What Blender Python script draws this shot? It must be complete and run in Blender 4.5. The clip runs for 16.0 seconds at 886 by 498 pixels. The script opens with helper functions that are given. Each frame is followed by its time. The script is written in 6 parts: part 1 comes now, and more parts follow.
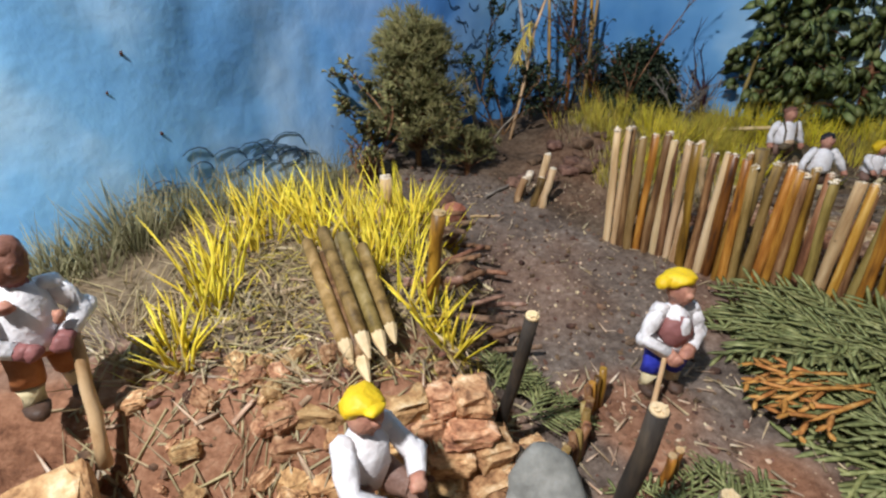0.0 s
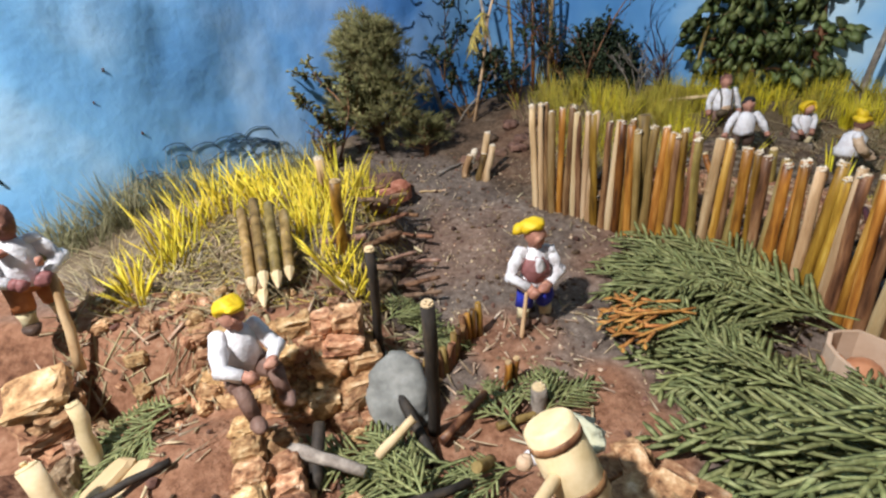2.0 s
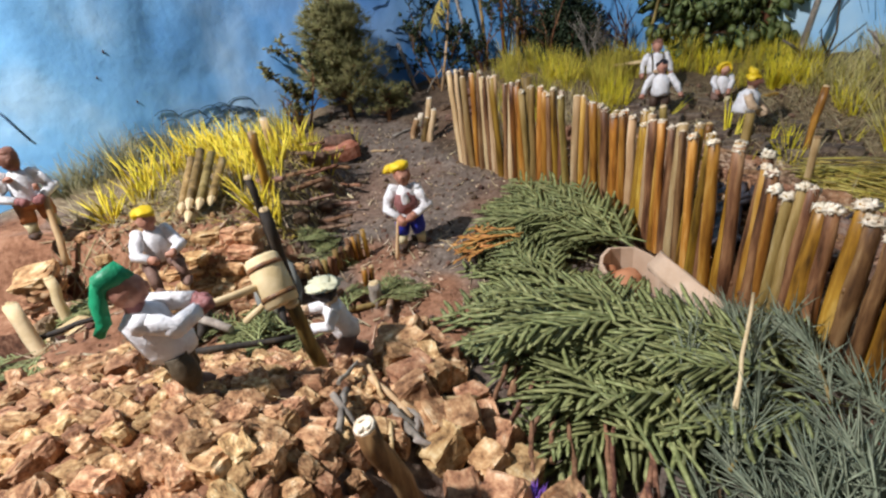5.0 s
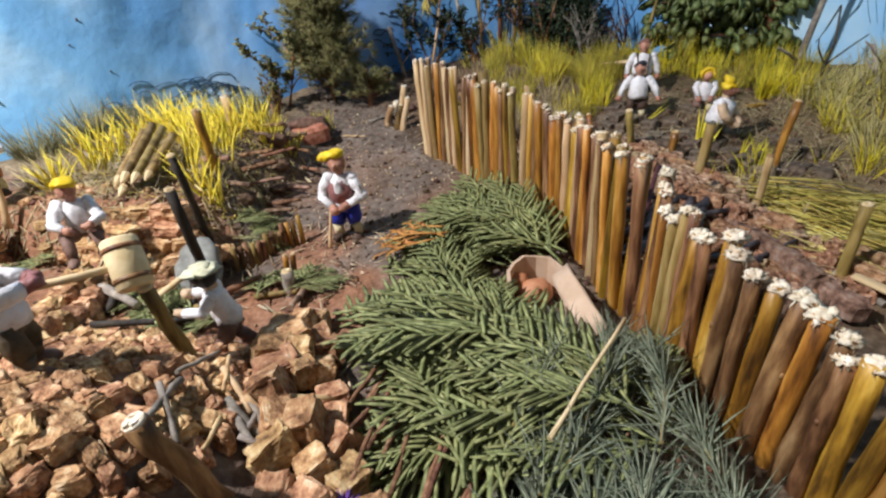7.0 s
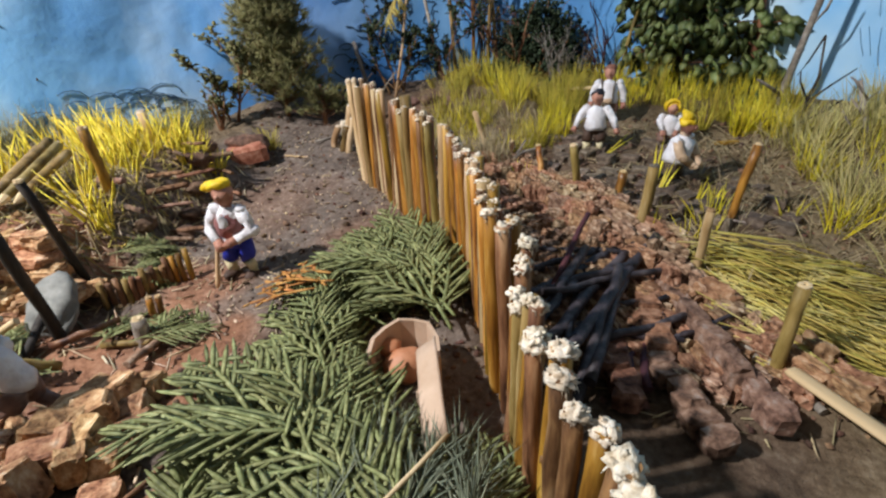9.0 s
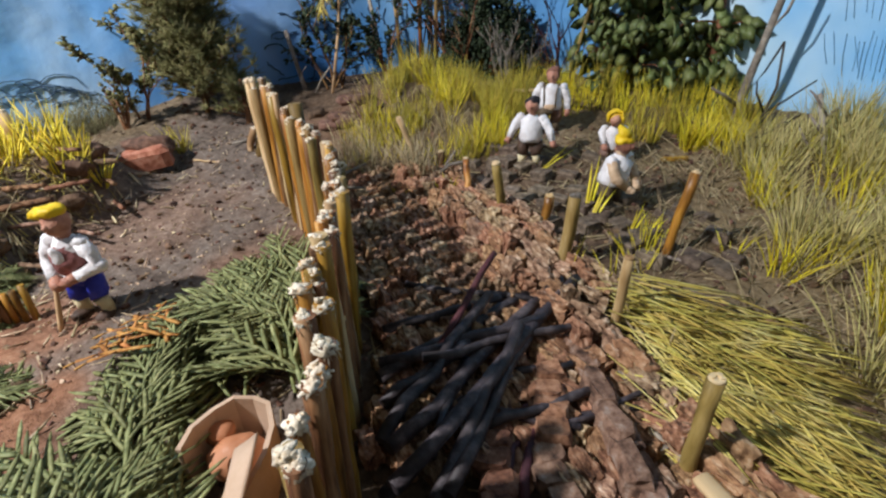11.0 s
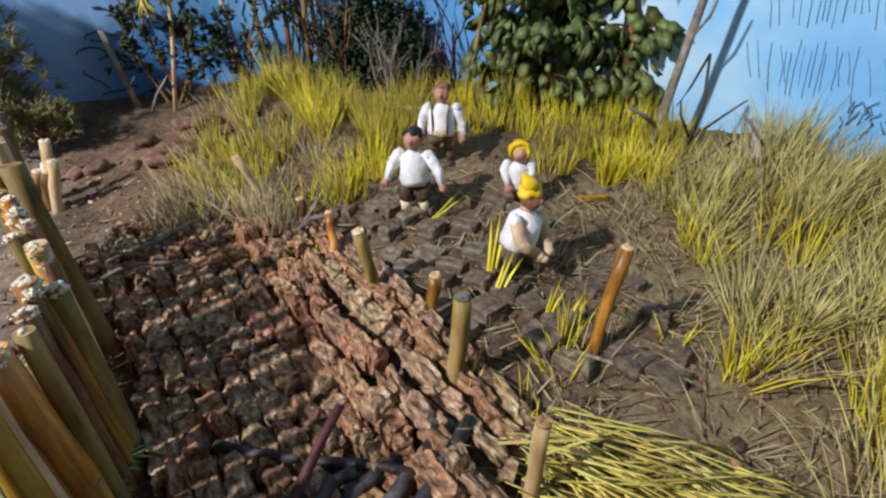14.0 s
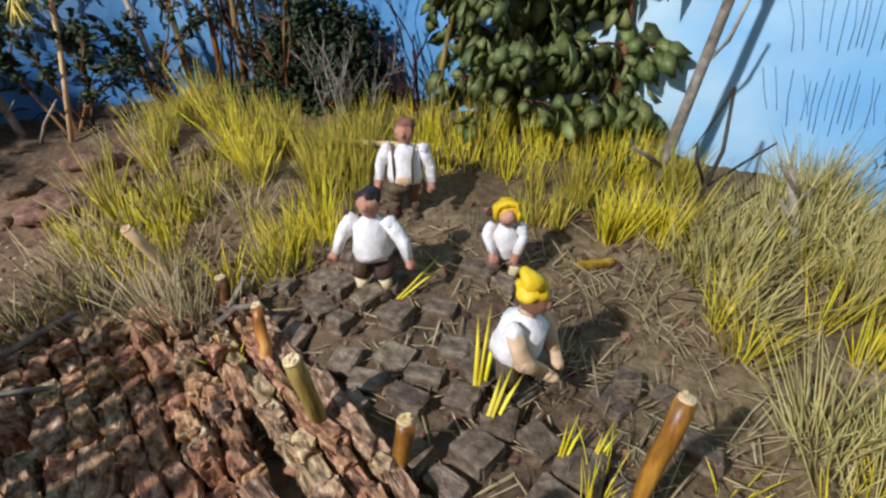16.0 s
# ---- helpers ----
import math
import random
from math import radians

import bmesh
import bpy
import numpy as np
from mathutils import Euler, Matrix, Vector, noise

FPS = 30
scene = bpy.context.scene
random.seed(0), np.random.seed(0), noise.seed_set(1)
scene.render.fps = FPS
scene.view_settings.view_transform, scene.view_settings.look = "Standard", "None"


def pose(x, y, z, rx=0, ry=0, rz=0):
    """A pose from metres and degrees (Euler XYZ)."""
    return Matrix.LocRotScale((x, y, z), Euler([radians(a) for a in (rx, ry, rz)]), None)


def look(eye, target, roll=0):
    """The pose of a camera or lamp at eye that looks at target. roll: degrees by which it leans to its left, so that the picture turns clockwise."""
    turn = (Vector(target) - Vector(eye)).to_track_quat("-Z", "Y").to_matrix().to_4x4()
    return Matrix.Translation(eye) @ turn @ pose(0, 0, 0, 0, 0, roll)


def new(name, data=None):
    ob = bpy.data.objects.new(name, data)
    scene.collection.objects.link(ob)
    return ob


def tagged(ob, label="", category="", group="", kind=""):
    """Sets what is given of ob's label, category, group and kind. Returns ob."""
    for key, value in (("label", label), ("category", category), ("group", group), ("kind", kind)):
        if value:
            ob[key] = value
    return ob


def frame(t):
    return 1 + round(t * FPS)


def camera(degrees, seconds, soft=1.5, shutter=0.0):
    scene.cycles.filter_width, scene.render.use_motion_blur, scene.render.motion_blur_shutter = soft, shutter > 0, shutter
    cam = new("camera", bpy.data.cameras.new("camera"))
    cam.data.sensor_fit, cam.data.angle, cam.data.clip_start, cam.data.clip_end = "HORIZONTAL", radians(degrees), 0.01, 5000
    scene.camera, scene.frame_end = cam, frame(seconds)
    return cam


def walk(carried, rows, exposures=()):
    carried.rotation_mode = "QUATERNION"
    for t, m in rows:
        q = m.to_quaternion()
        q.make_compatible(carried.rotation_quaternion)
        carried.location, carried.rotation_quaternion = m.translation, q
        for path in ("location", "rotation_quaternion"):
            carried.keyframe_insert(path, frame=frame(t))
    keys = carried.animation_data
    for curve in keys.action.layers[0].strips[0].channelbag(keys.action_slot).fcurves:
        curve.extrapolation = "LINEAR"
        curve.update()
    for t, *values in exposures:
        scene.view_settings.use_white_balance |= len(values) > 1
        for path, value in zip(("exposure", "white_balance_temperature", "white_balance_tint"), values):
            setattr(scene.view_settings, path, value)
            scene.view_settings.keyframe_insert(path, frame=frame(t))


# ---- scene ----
cam = camera(87.5, 16.0, soft=2.4)
PATH = [
    (0, (-0.01, -0.036, 0.25), (0.041, 1.789, -0.566), -0.9),
    (0.5, (0.011, -0.054, 0.252), (0.019, 1.771, -0.566), -1.8),
    (1, (0.034, -0.068, 0.251), (0.0, 1.756, -0.569), -2.7),
    (1.5, (0.059, -0.081, 0.247), (-0.009, 1.742, -0.572), -3.3),
    (2, (0.081, -0.101, 0.251), (-0.029, 1.709, -0.595), -5.3),
    (2.5, (0.104, -0.11, 0.247), (-0.013, 1.689, -0.619), -5.9),
    (3, (0.123, -0.127, 0.245), (-0.034, 1.667, -0.624), -6.7),
    (3.5, (0.144, -0.142, 0.244), (-0.032, 1.643, -0.64), -7.1),
    (4, (0.17, -0.162, 0.24), (-0.044, 1.618, -0.647), -7.6),
    (4.2, (0.182, -0.171, 0.239), (-0.059, 1.611, -0.636), -7.7),
    (6.3, (0.27, -0.181, 0.239), (-0.178, 1.512, -0.727), -6.7),
    (6.5, (0.277, -0.174, 0.239), (-0.168, 1.529, -0.71), -6.0),
    (7, (0.297, -0.156, 0.235), (-0.149, 1.551, -0.707), -4.7),
    (7.5, (0.316, -0.136, 0.233), (-0.152, 1.563, -0.713), -5.4),
    (8, (0.331, -0.121, 0.228), (-0.16, 1.582, -0.699), -3.9),
    (8.5, (0.35, -0.102, 0.23), (-0.163, 1.599, -0.688), -3.6),
    (8.7, (0.358, -0.094, 0.231), (-0.16, 1.619, -0.662), -3.1),
    (10.8, (0.411, -0.013, 0.241), (-0.061, 1.683, -0.708), -1.8),
    (11, (0.414, -0.006, 0.238), (-0.035, 1.696, -0.712), -1.4),
    (11.5, (0.426, 0.013, 0.232), (0.028, 1.725, -0.721), -0.7),
    (12, (0.434, 0.025, 0.235), (0.071, 1.742, -0.725), -0.1),
    (12.5, (0.441, 0.044, 0.239), (0.095, 1.759, -0.731), 0.2),
    (13, (0.441, 0.069, 0.236), (0.149, 1.773, -0.771), -0.8),
    (13.5, (0.432, 0.091, 0.239), (0.198, 1.813, -0.752), -0.7),
    (14, (0.431, 0.116, 0.241), (0.288, 1.853, -0.741), -0.4),
    (14.5, (0.43, 0.142, 0.232), (0.355, 1.869, -0.774), 0.3),
    (15, (0.425, 0.163, 0.234), (0.395, 1.9, -0.757), 0.9),
    (15.5, (0.423, 0.185, 0.237), (0.432, 1.918, -0.762), 0.8),
    (16, (0.422, 0.203, 0.249), (0.44, 1.94, -0.742), 0.6),
]
walk(cam, [(t, look(eye, target, roll)) for t, eye, target, roll in PATH],
     exposures=[(0.0, -0.32), (1.5, -0.10), (4.0, -0.13), (7.5, 0.02), (8.5, 0.03), (11.0, 0.08), (13.5, 0.28), (16.0, 0.38)])

# ---- world and light ----
world = bpy.data.worlds.new("room_light")
scene.world = world
world.use_nodes = True
bg = world.node_tree.nodes["Background"]
bg.inputs["Color"].default_value = (0.82, 0.91, 1.0, 1)
bg.inputs["Strength"].default_value = 0.15
lamp_data = bpy.data.lights.new("showcase_lamp", "POINT")
lamp_data.energy, lamp_data.color = 60.0, (0.985, 0.972, 1.0)
lamp_data.shadow_soft_size = 0.022
lamp = new("showcase_lamp", lamp_data)
lamp.matrix_world = look((-0.30, -0.24, 0.84), (0.20, 0.26, 0.06))


# ---- materials ----
def mat(name, cols, scale=150.0, rough=0.85, bump=0.3, bscale=500.0, rnd=0.0, stretch=(1, 1, 1), island=False, spec=0.3, coords="Object", detail=5.0, dist=0.001):
    """A surface of two to four colours mixed by noise, with a finer noise as relief."""
    m = bpy.data.materials.new(name)
    m.use_nodes = True
    nt = m.node_tree
    n, l = nt.nodes, nt.links
    b = n["Principled BSDF"]
    b.inputs["Roughness"].default_value = rough
    b.inputs["Specular IOR Level"].default_value = spec
    tc = n.new("ShaderNodeTexCoord")
    mp = n.new("ShaderNodeMapping")
    mp.inputs["Scale"].default_value = stretch
    l.new(tc.outputs[coords], mp.inputs["Vector"])
    oi = n.new("ShaderNodeObjectInfo")
    add = n.new("ShaderNodeVectorMath")
    l.new(mp.outputs[0], add.inputs[0])
    l.new(oi.outputs["Random"], add.inputs[1])
    t1 = n.new("ShaderNodeTexNoise")
    t1.inputs["Scale"].default_value, t1.inputs["Detail"].default_value, t1.inputs["Roughness"].default_value = scale, detail, 0.62
    l.new(add.outputs[0], t1.inputs["Vector"])
    ramp = n.new("ShaderNodeValToRGB")
    k = len(cols)
    while len(ramp.color_ramp.elements) < k:
        ramp.color_ramp.elements.new(0.5)
    for i, c in enumerate(cols):
        e = ramp.color_ramp.elements[i]
        e.position, e.color = 0.33 + 0.36 * i / max(1, k - 1), (*c, 1)
    l.new(t1.outputs["Fac"], ramp.inputs["Fac"])
    out = ramp.outputs["Color"]
    if rnd:
        hsv = n.new("ShaderNodeHueSaturation")
        src = oi.outputs["Random"]
        if island:
            src = n.new("ShaderNodeNewGeometry").outputs["Random Per Island"]
        rg = n.new("ShaderNodeMapRange")
        rg.inputs["To Min"].default_value, rg.inputs["To Max"].default_value = 1 - rnd, 1 + rnd
        l.new(src, rg.inputs["Value"])
        l.new(rg.outputs[0], hsv.inputs["Value"])
        mul = n.new("ShaderNodeMath")
        mul.operation = "MULTIPLY"
        mul.inputs[1].default_value = 7.31
        fr = n.new("ShaderNodeMath")
        fr.operation = "FRACT"
        l.new(src, mul.inputs[0])
        l.new(mul.outputs[0], fr.inputs[0])
        hr = n.new("ShaderNodeMapRange")
        hr.inputs["To Min"].default_value, hr.inputs["To Max"].default_value = 0.5 - 0.05 * rnd, 0.5 + 0.05 * rnd
        l.new(fr.outputs[0], hr.inputs["Value"])
        l.new(hr.outputs[0], hsv.inputs["Hue"])
        l.new(out, hsv.inputs["Color"])
        out = hsv.outputs["Color"]
    l.new(out, b.inputs["Base Color"])
    if bump:
        t2 = n.new("ShaderNodeTexNoise")
        t2.inputs["Scale"].default_value, t2.inputs["Detail"].default_value = bscale, 4
        l.new(add.outputs[0], t2.inputs["Vector"])
        bp = n.new("ShaderNodeBump")
        bp.inputs["Strength"].default_value, bp.inputs["Distance"].default_value = bump, dist
        l.new(t2.outputs["Fac"], bp.inputs["Height"])
        l.new(bp.outputs[0], b.inputs["Normal"])
    return m


M = {}
M["cork"] = mat("cork_bark", [(0.13, 0.05, 0.022), (0.36, 0.16, 0.07), (0.52, 0.28, 0.13), (0.62, 0.40, 0.22)], 190, 0.9, 0.7, 420, rnd=0.28)
M["bark"] = mat("old_bark", [(0.05, 0.03, 0.02), (0.19, 0.11, 0.07), (0.32, 0.20, 0.13), (0.42, 0.33, 0.26)], 160, 0.92, 0.8, 420, rnd=0.3)
M["redbark"] = mat("red_bark", [(0.06, 0.026, 0.016), (0.21, 0.10, 0.055), (0.36, 0.20, 0.12)], 190, 0.92, 0.8, 420, rnd=0.25)
M["char"] = mat("charred_wood", [(0.012, 0.009, 0.010), (0.040, 0.030, 0.033), (0.135, 0.110, 0.112)], 110, 0.6, 0.6, 400, rnd=0.4, stretch=(1, 1, 0.6), spec=0.5)
M["purple"] = mat("purple_twig", [(0.03, 0.012, 0.014), (0.10, 0.03, 0.035)], 140, 0.6, 0.5, 400, rnd=0.3)
M["varnish"] = mat("brown_reed", [(0.060, 0.025, 0.006), (0.24, 0.105, 0.014), (0.40, 0.20, 0.028), (0.54, 0.33, 0.09)], 110, 0.42, 0.35, 300, rnd=0.36, stretch=(1, 1, 0.16), spec=0.5)
M["olive"] = mat("olive_twig", [(0.085, 0.052, 0.014), (0.21, 0.138, 0.038), (0.31, 0.21, 0.07), (0.40, 0.29, 0.13)], 110, 0.6, 0.35, 300, rnd=0.25, stretch=(1, 1, 0.18))
M["peeled"] = mat("peeled_wood", [(0.34, 0.20, 0.085), (0.56, 0.385, 0.20), (0.72, 0.54, 0.32)], 80, 0.7, 0.3, 300, rnd=0.18, stretch=(1, 1, 0.15))
M["brownpole"] = mat("dark_brown_twig", [(0.045, 0.020, 0.010), (0.14, 0.062, 0.028), (0.27, 0.135, 0.06), (0.40, 0.24, 0.12)], 120, 0.5, 0.35, 300, rnd=0.25, stretch=(1, 1, 0.18))
M["fray"] = mat("frayed_fibre", [(0.50, 0.38, 0.24), (0.76, 0.66, 0.50), (0.86, 0.80, 0.68)], 260, 0.9, 0.6, 700, rnd=0.12)
M["darkstake"] = mat("black_stake", [(0.012, 0.010, 0.008), (0.035, 0.028, 0.022), (0.08, 0.06, 0.04)], 110, 0.7, 0.5, 400, stretch=(1, 1, 0.2))
M["cutwood"] = mat("cut_wood", [(0.62, 0.46, 0.24), (0.78, 0.62, 0.38)], 120, 0.75, 0.2, 400, rnd=0.1)
M["greytwig"] = mat("grey_twig", [(0.14, 0.115, 0.09), (0.27, 0.23, 0.19), (0.42, 0.37, 0.30)], 120, 0.85, 0.5, 400, rnd=0.25)
M["straw"] = mat("yellow_straw", [(0.50, 0.37, 0.020), (0.74, 0.58, 0.045), (0.82, 0.68, 0.10)], 60, 0.6, 0, rnd=0.25, island=True)
M["green_straw"] = mat("green_yellow_grass", [(0.24, 0.20, 0.030), (0.44, 0.36, 0.045), (0.62, 0.50, 0.075)], 40, 0.65, 0, rnd=0.35, island=True)
M["bright"] = mat("yellow_green_grass", [(0.50, 0.41, 0.015), (0.70, 0.58, 0.03), (0.76, 0.64, 0.08)], 40, 0.6, 0, rnd=0.25, island=True)
M["dry"] = mat("dry_grass", [(0.22, 0.165, 0.085), (0.38, 0.30, 0.165), (0.52, 0.44, 0.27)], 40, 0.8, 0, rnd=0.3, island=True)
M["greengrass"] = mat("grey_green_grass", [(0.28, 0.235, 0.085), (0.52, 0.445, 0.165), (0.70, 0.62, 0.28)], 40, 0.75, 0, rnd=0.3, island=True)
M["bankgrass"] = mat("dull_green_grass", [(0.11, 0.105, 0.050), (0.22, 0.205, 0.105), (0.34, 0.31, 0.18)], 40, 0.75, 0, rnd=0.3, island=True)
M["hay"] = mat("cut_straw", [(0.38, 0.285, 0.05), (0.60, 0.48, 0.11), (0.76, 0.65, 0.27)], 40, 0.65, 0, rnd=0.3, island=True)
M["thuja"] = mat("thuja_green", [(0.100, 0.112, 0.038), (0.205, 0.222, 0.082), (0.36, 0.37, 0.165)], 130, 0.6, 0.3, 600, rnd=0.25, island=True)
M["thuja_dead"] = mat("thuja_orange", [(0.26, 0.09, 0.02), (0.46, 0.20, 0.05), (0.58, 0.32, 0.11)], 130, 0.75, 0.3, 600, rnd=0.2, island=True)
M["needle"] = mat("grey_green_needles", [(0.10, 0.12, 0.08), (0.19, 0.215, 0.14), (0.30, 0.32, 0.22)], 100, 0.65, 0, rnd=0.3, island=True)
M["pine"] = mat("olive_needles", [(0.085, 0.085, 0.030), (0.19, 0.18, 0.070), (0.33, 0.30, 0.13)], 60, 0.7, 0, rnd=0.35, island=True)
M["darkleaf"] = mat("dark_green_leaf", [(0.012, 0.022, 0.010), (0.032, 0.050, 0.022), (0.068, 0.090, 0.045)], 60, 0.6, 0.2, 300, rnd=0.35, island=True)
M["leaf"] = mat("broad_green_leaf", [(0.050, 0.072, 0.020), (0.125, 0.155, 0.050), (0.22, 0.25, 0.10)], 60, 0.45, 0.25, 250, rnd=0.35, island=True)
M["moss"] = mat("grey_lichen", [(0.12, 0.12, 0.09), (0.25, 0.25, 0.19), (0.38, 0.38, 0.30)], 100, 0.95, 0, rnd=0.25, island=True)
M["stone"] = mat("grey_stone", [(0.15, 0.15, 0.135), (0.23, 0.23, 0.205), (0.32, 0.315, 0.285)], 90, 0.7, 0.35, 400)
M["brick"] = mat("broken_brick", [(0.25, 0.09, 0.045), (0.42, 0.18, 0.10), (0.55, 0.31, 0.20)], 150, 0.9, 0.6, 500, rnd=0.2)
M["rock"] = mat("brown_clod", [(0.06, 0.035, 0.025), (0.15, 0.085, 0.055), (0.24, 0.15, 0.10)], 150, 0.95, 0.7, 500, rnd=0.3)
M["peat"] = mat("dark_peat", [(0.035, 0.026, 0.020), (0.085, 0.066, 0.052), (0.15, 0.125, 0.10)], 150, 0.95, 0.7, 600, rnd=0.25)
M["card"] = mat("brown_cardboard", [(0.48, 0.33, 0.22), (0.62, 0.45, 0.32)], 50, 0.85, 0.12, 400)
M["clay"] = mat("orange_clay", [(0.46, 0.19, 0.09), (0.58, 0.28, 0.15)], 80, 0.55, 0.2, 300)
M["chip"] = mat("wood_chips", [(0.30, 0.20, 0.11), (0.50, 0.38, 0.24), (0.66, 0.56, 0.42)], 100, 0.85, 0, rnd=0.45, island=True)
M["crumb"] = mat("soil_crumbs", [(0.05, 0.03, 0.022), (0.14, 0.08, 0.05), (0.28, 0.16, 0.09)], 100, 0.95, 0, rnd=0.5, island=True)
M["wood"] = mat("pale_lath", [(0.52, 0.36, 0.18), (0.68, 0.51, 0.29)], 60, 0.7, 0.15, 300, stretch=(1, 0.12, 1))
M["ink"] = mat("blue_black_ink", [(0.020, 0.05, 0.09), (0.04, 0.08, 0.14)], 60, 0.8, 0)
M["flower"] = mat("purple_flower", [(0.16, 0.06, 0.36), (0.30, 0.14, 0.55)], 100, 0.7, 0, rnd=0.3, island=True)
M["tabletop"] = mat("dark_table", [(0.010, 0.009, 0.009), (0.018, 0.016, 0.015)], 20, 0.9, 0)
M["pencil"] = mat("blue_grey_pencil", [(0.09, 0.21, 0.34), (0.14, 0.28, 0.42)], 60, 0.8, 0)
M["speck"] = mat("brown_speck", [(0.05, 0.02, 0.012), (0.12, 0.05, 0.03)], 300, 0.9, 0)
# the same barks and soils for pieces that are modelled at unit size
M["cork_u"] = mat("cork_piece", [(0.11, 0.050, 0.024), (0.36, 0.188, 0.088), (0.54, 0.33, 0.165), (0.72, 0.54, 0.34)], 2.6, 0.9, 0.8, 9, rnd=0.28, dist=0.0012)
M["bark_u"] = mat("bark_piece", [(0.040, 0.022, 0.012), (0.21, 0.125, 0.072), (0.39, 0.26, 0.155), (0.60, 0.48, 0.34)], 3.4, 0.92, 0.8, 9, rnd=0.3, dist=0.0012)
M["redbark_u"] = mat("red_bark_piece", [(0.050, 0.024, 0.014), (0.23, 0.115, 0.060), (0.39, 0.215, 0.115), (0.54, 0.38, 0.25)], 3.4, 0.92, 0.8, 9, rnd=0.25, dist=0.0012)
M["peat_u"] = mat("peat_piece", [(0.065, 0.046, 0.032), (0.165, 0.122, 0.086), (0.30, 0.235, 0.172)], 2.6, 0.95, 0.7, 9, rnd=0.25, dist=0.001)
# painted modelling clay of the figures
M["shirt"] = mat("white_painted_clay", [(0.62, 0.58, 0.57), (0.78, 0.76, 0.76), (0.82, 0.81, 0.82)], 130, 0.55, 0.5, 260, dist=0.002)
M["skin"] = mat("flesh_clay", [(0.30, 0.13, 0.09), (0.46, 0.22, 0.15), (0.52, 0.28, 0.19)], 140, 0.55, 0.45, 260, dist=0.002)
M["dskin"] = mat("brown_clay", [(0.16, 0.07, 0.045), (0.27, 0.12, 0.08)], 120, 0.6, 0.45, 260, dist=0.002)
M["yellow"] = mat("yellow_clay", [(0.66, 0.42, 0.012), (0.80, 0.58, 0.025)], 120, 0.5, 0.45, 260, dist=0.002)
M["bluep"] = mat("blue_clay", [(0.018, 0.028, 0.30), (0.045, 0.06, 0.48)], 120, 0.5, 0.4, 260, dist=0.002)
M["vest"] = mat("mauve_clay", [(0.20, 0.075, 0.07), (0.31, 0.13, 0.12)], 120, 0.55, 0.4, 260, dist=0.002)
M["sock"] = mat("cream_clay", [(0.60, 0.50, 0.28), (0.75, 0.66, 0.42)], 120, 0.6, 0.4, 260, dist=0.002)
M["shoe"] = mat("dark_brown_clay", [(0.05, 0.03, 0.02), (0.11, 0.065, 0.045)], 120, 0.6, 0.4, 260, dist=0.002)
M["orangep"] = mat("rust_clay", [(0.36, 0.12, 0.04), (0.52, 0.21, 0.08)], 120, 0.6, 0.4, 260, dist=0.002)
M["olivep"] = mat("olive_brown_clay", [(0.07, 0.05, 0.028), (0.14, 0.10, 0.06)], 120, 0.65, 0.5, 260, dist=0.002)
M["brownp"] = mat("taupe_clay", [(0.15, 0.085, 0.065), (0.26, 0.16, 0.12)], 120, 0.6, 0.5, 260, dist=0.002)
M["greencap"] = mat("green_clay", [(0.01, 0.20, 0.09), (0.02, 0.33, 0.15)], 120, 0.45, 0.4, 260, dist=0.002)
M["hair"] = mat("black_clay", [(0.012, 0.010, 0.012), (0.03, 0.025, 0.03)], 120, 0.6, 0.4, 260, dist=0.002)
M["beige"] = mat("beige_clay", [(0.50, 0.33, 0.20), (0.68, 0.50, 0.33)], 120, 0.6, 0.5, 260, dist=0.002)
M["palehat"] = mat("pale_green_clay", [(0.55, 0.52, 0.33), (0.72, 0.70, 0.50)], 120, 0.6, 0.5, 260, dist=0.002)


# ---- mesh tools ----
R = random.Random(7)


def rot(rx=0, ry=0, rz=0):
    return Euler((radians(rx), radians(ry), radians(rz))).to_matrix()


_ICO = {}


def ico(sub):
    if sub not in _ICO:
        bm = bmesh.new()
        bmesh.ops.create_icosphere(bm, subdivisions=sub, radius=1)
        bm.verts.ensure_lookup_table()
        _ICO[sub] = ([v.co.copy() for v in bm.verts], [[v.index for v in f.verts] for f in bm.faces])
        bm.free()
    return _ICO[sub]


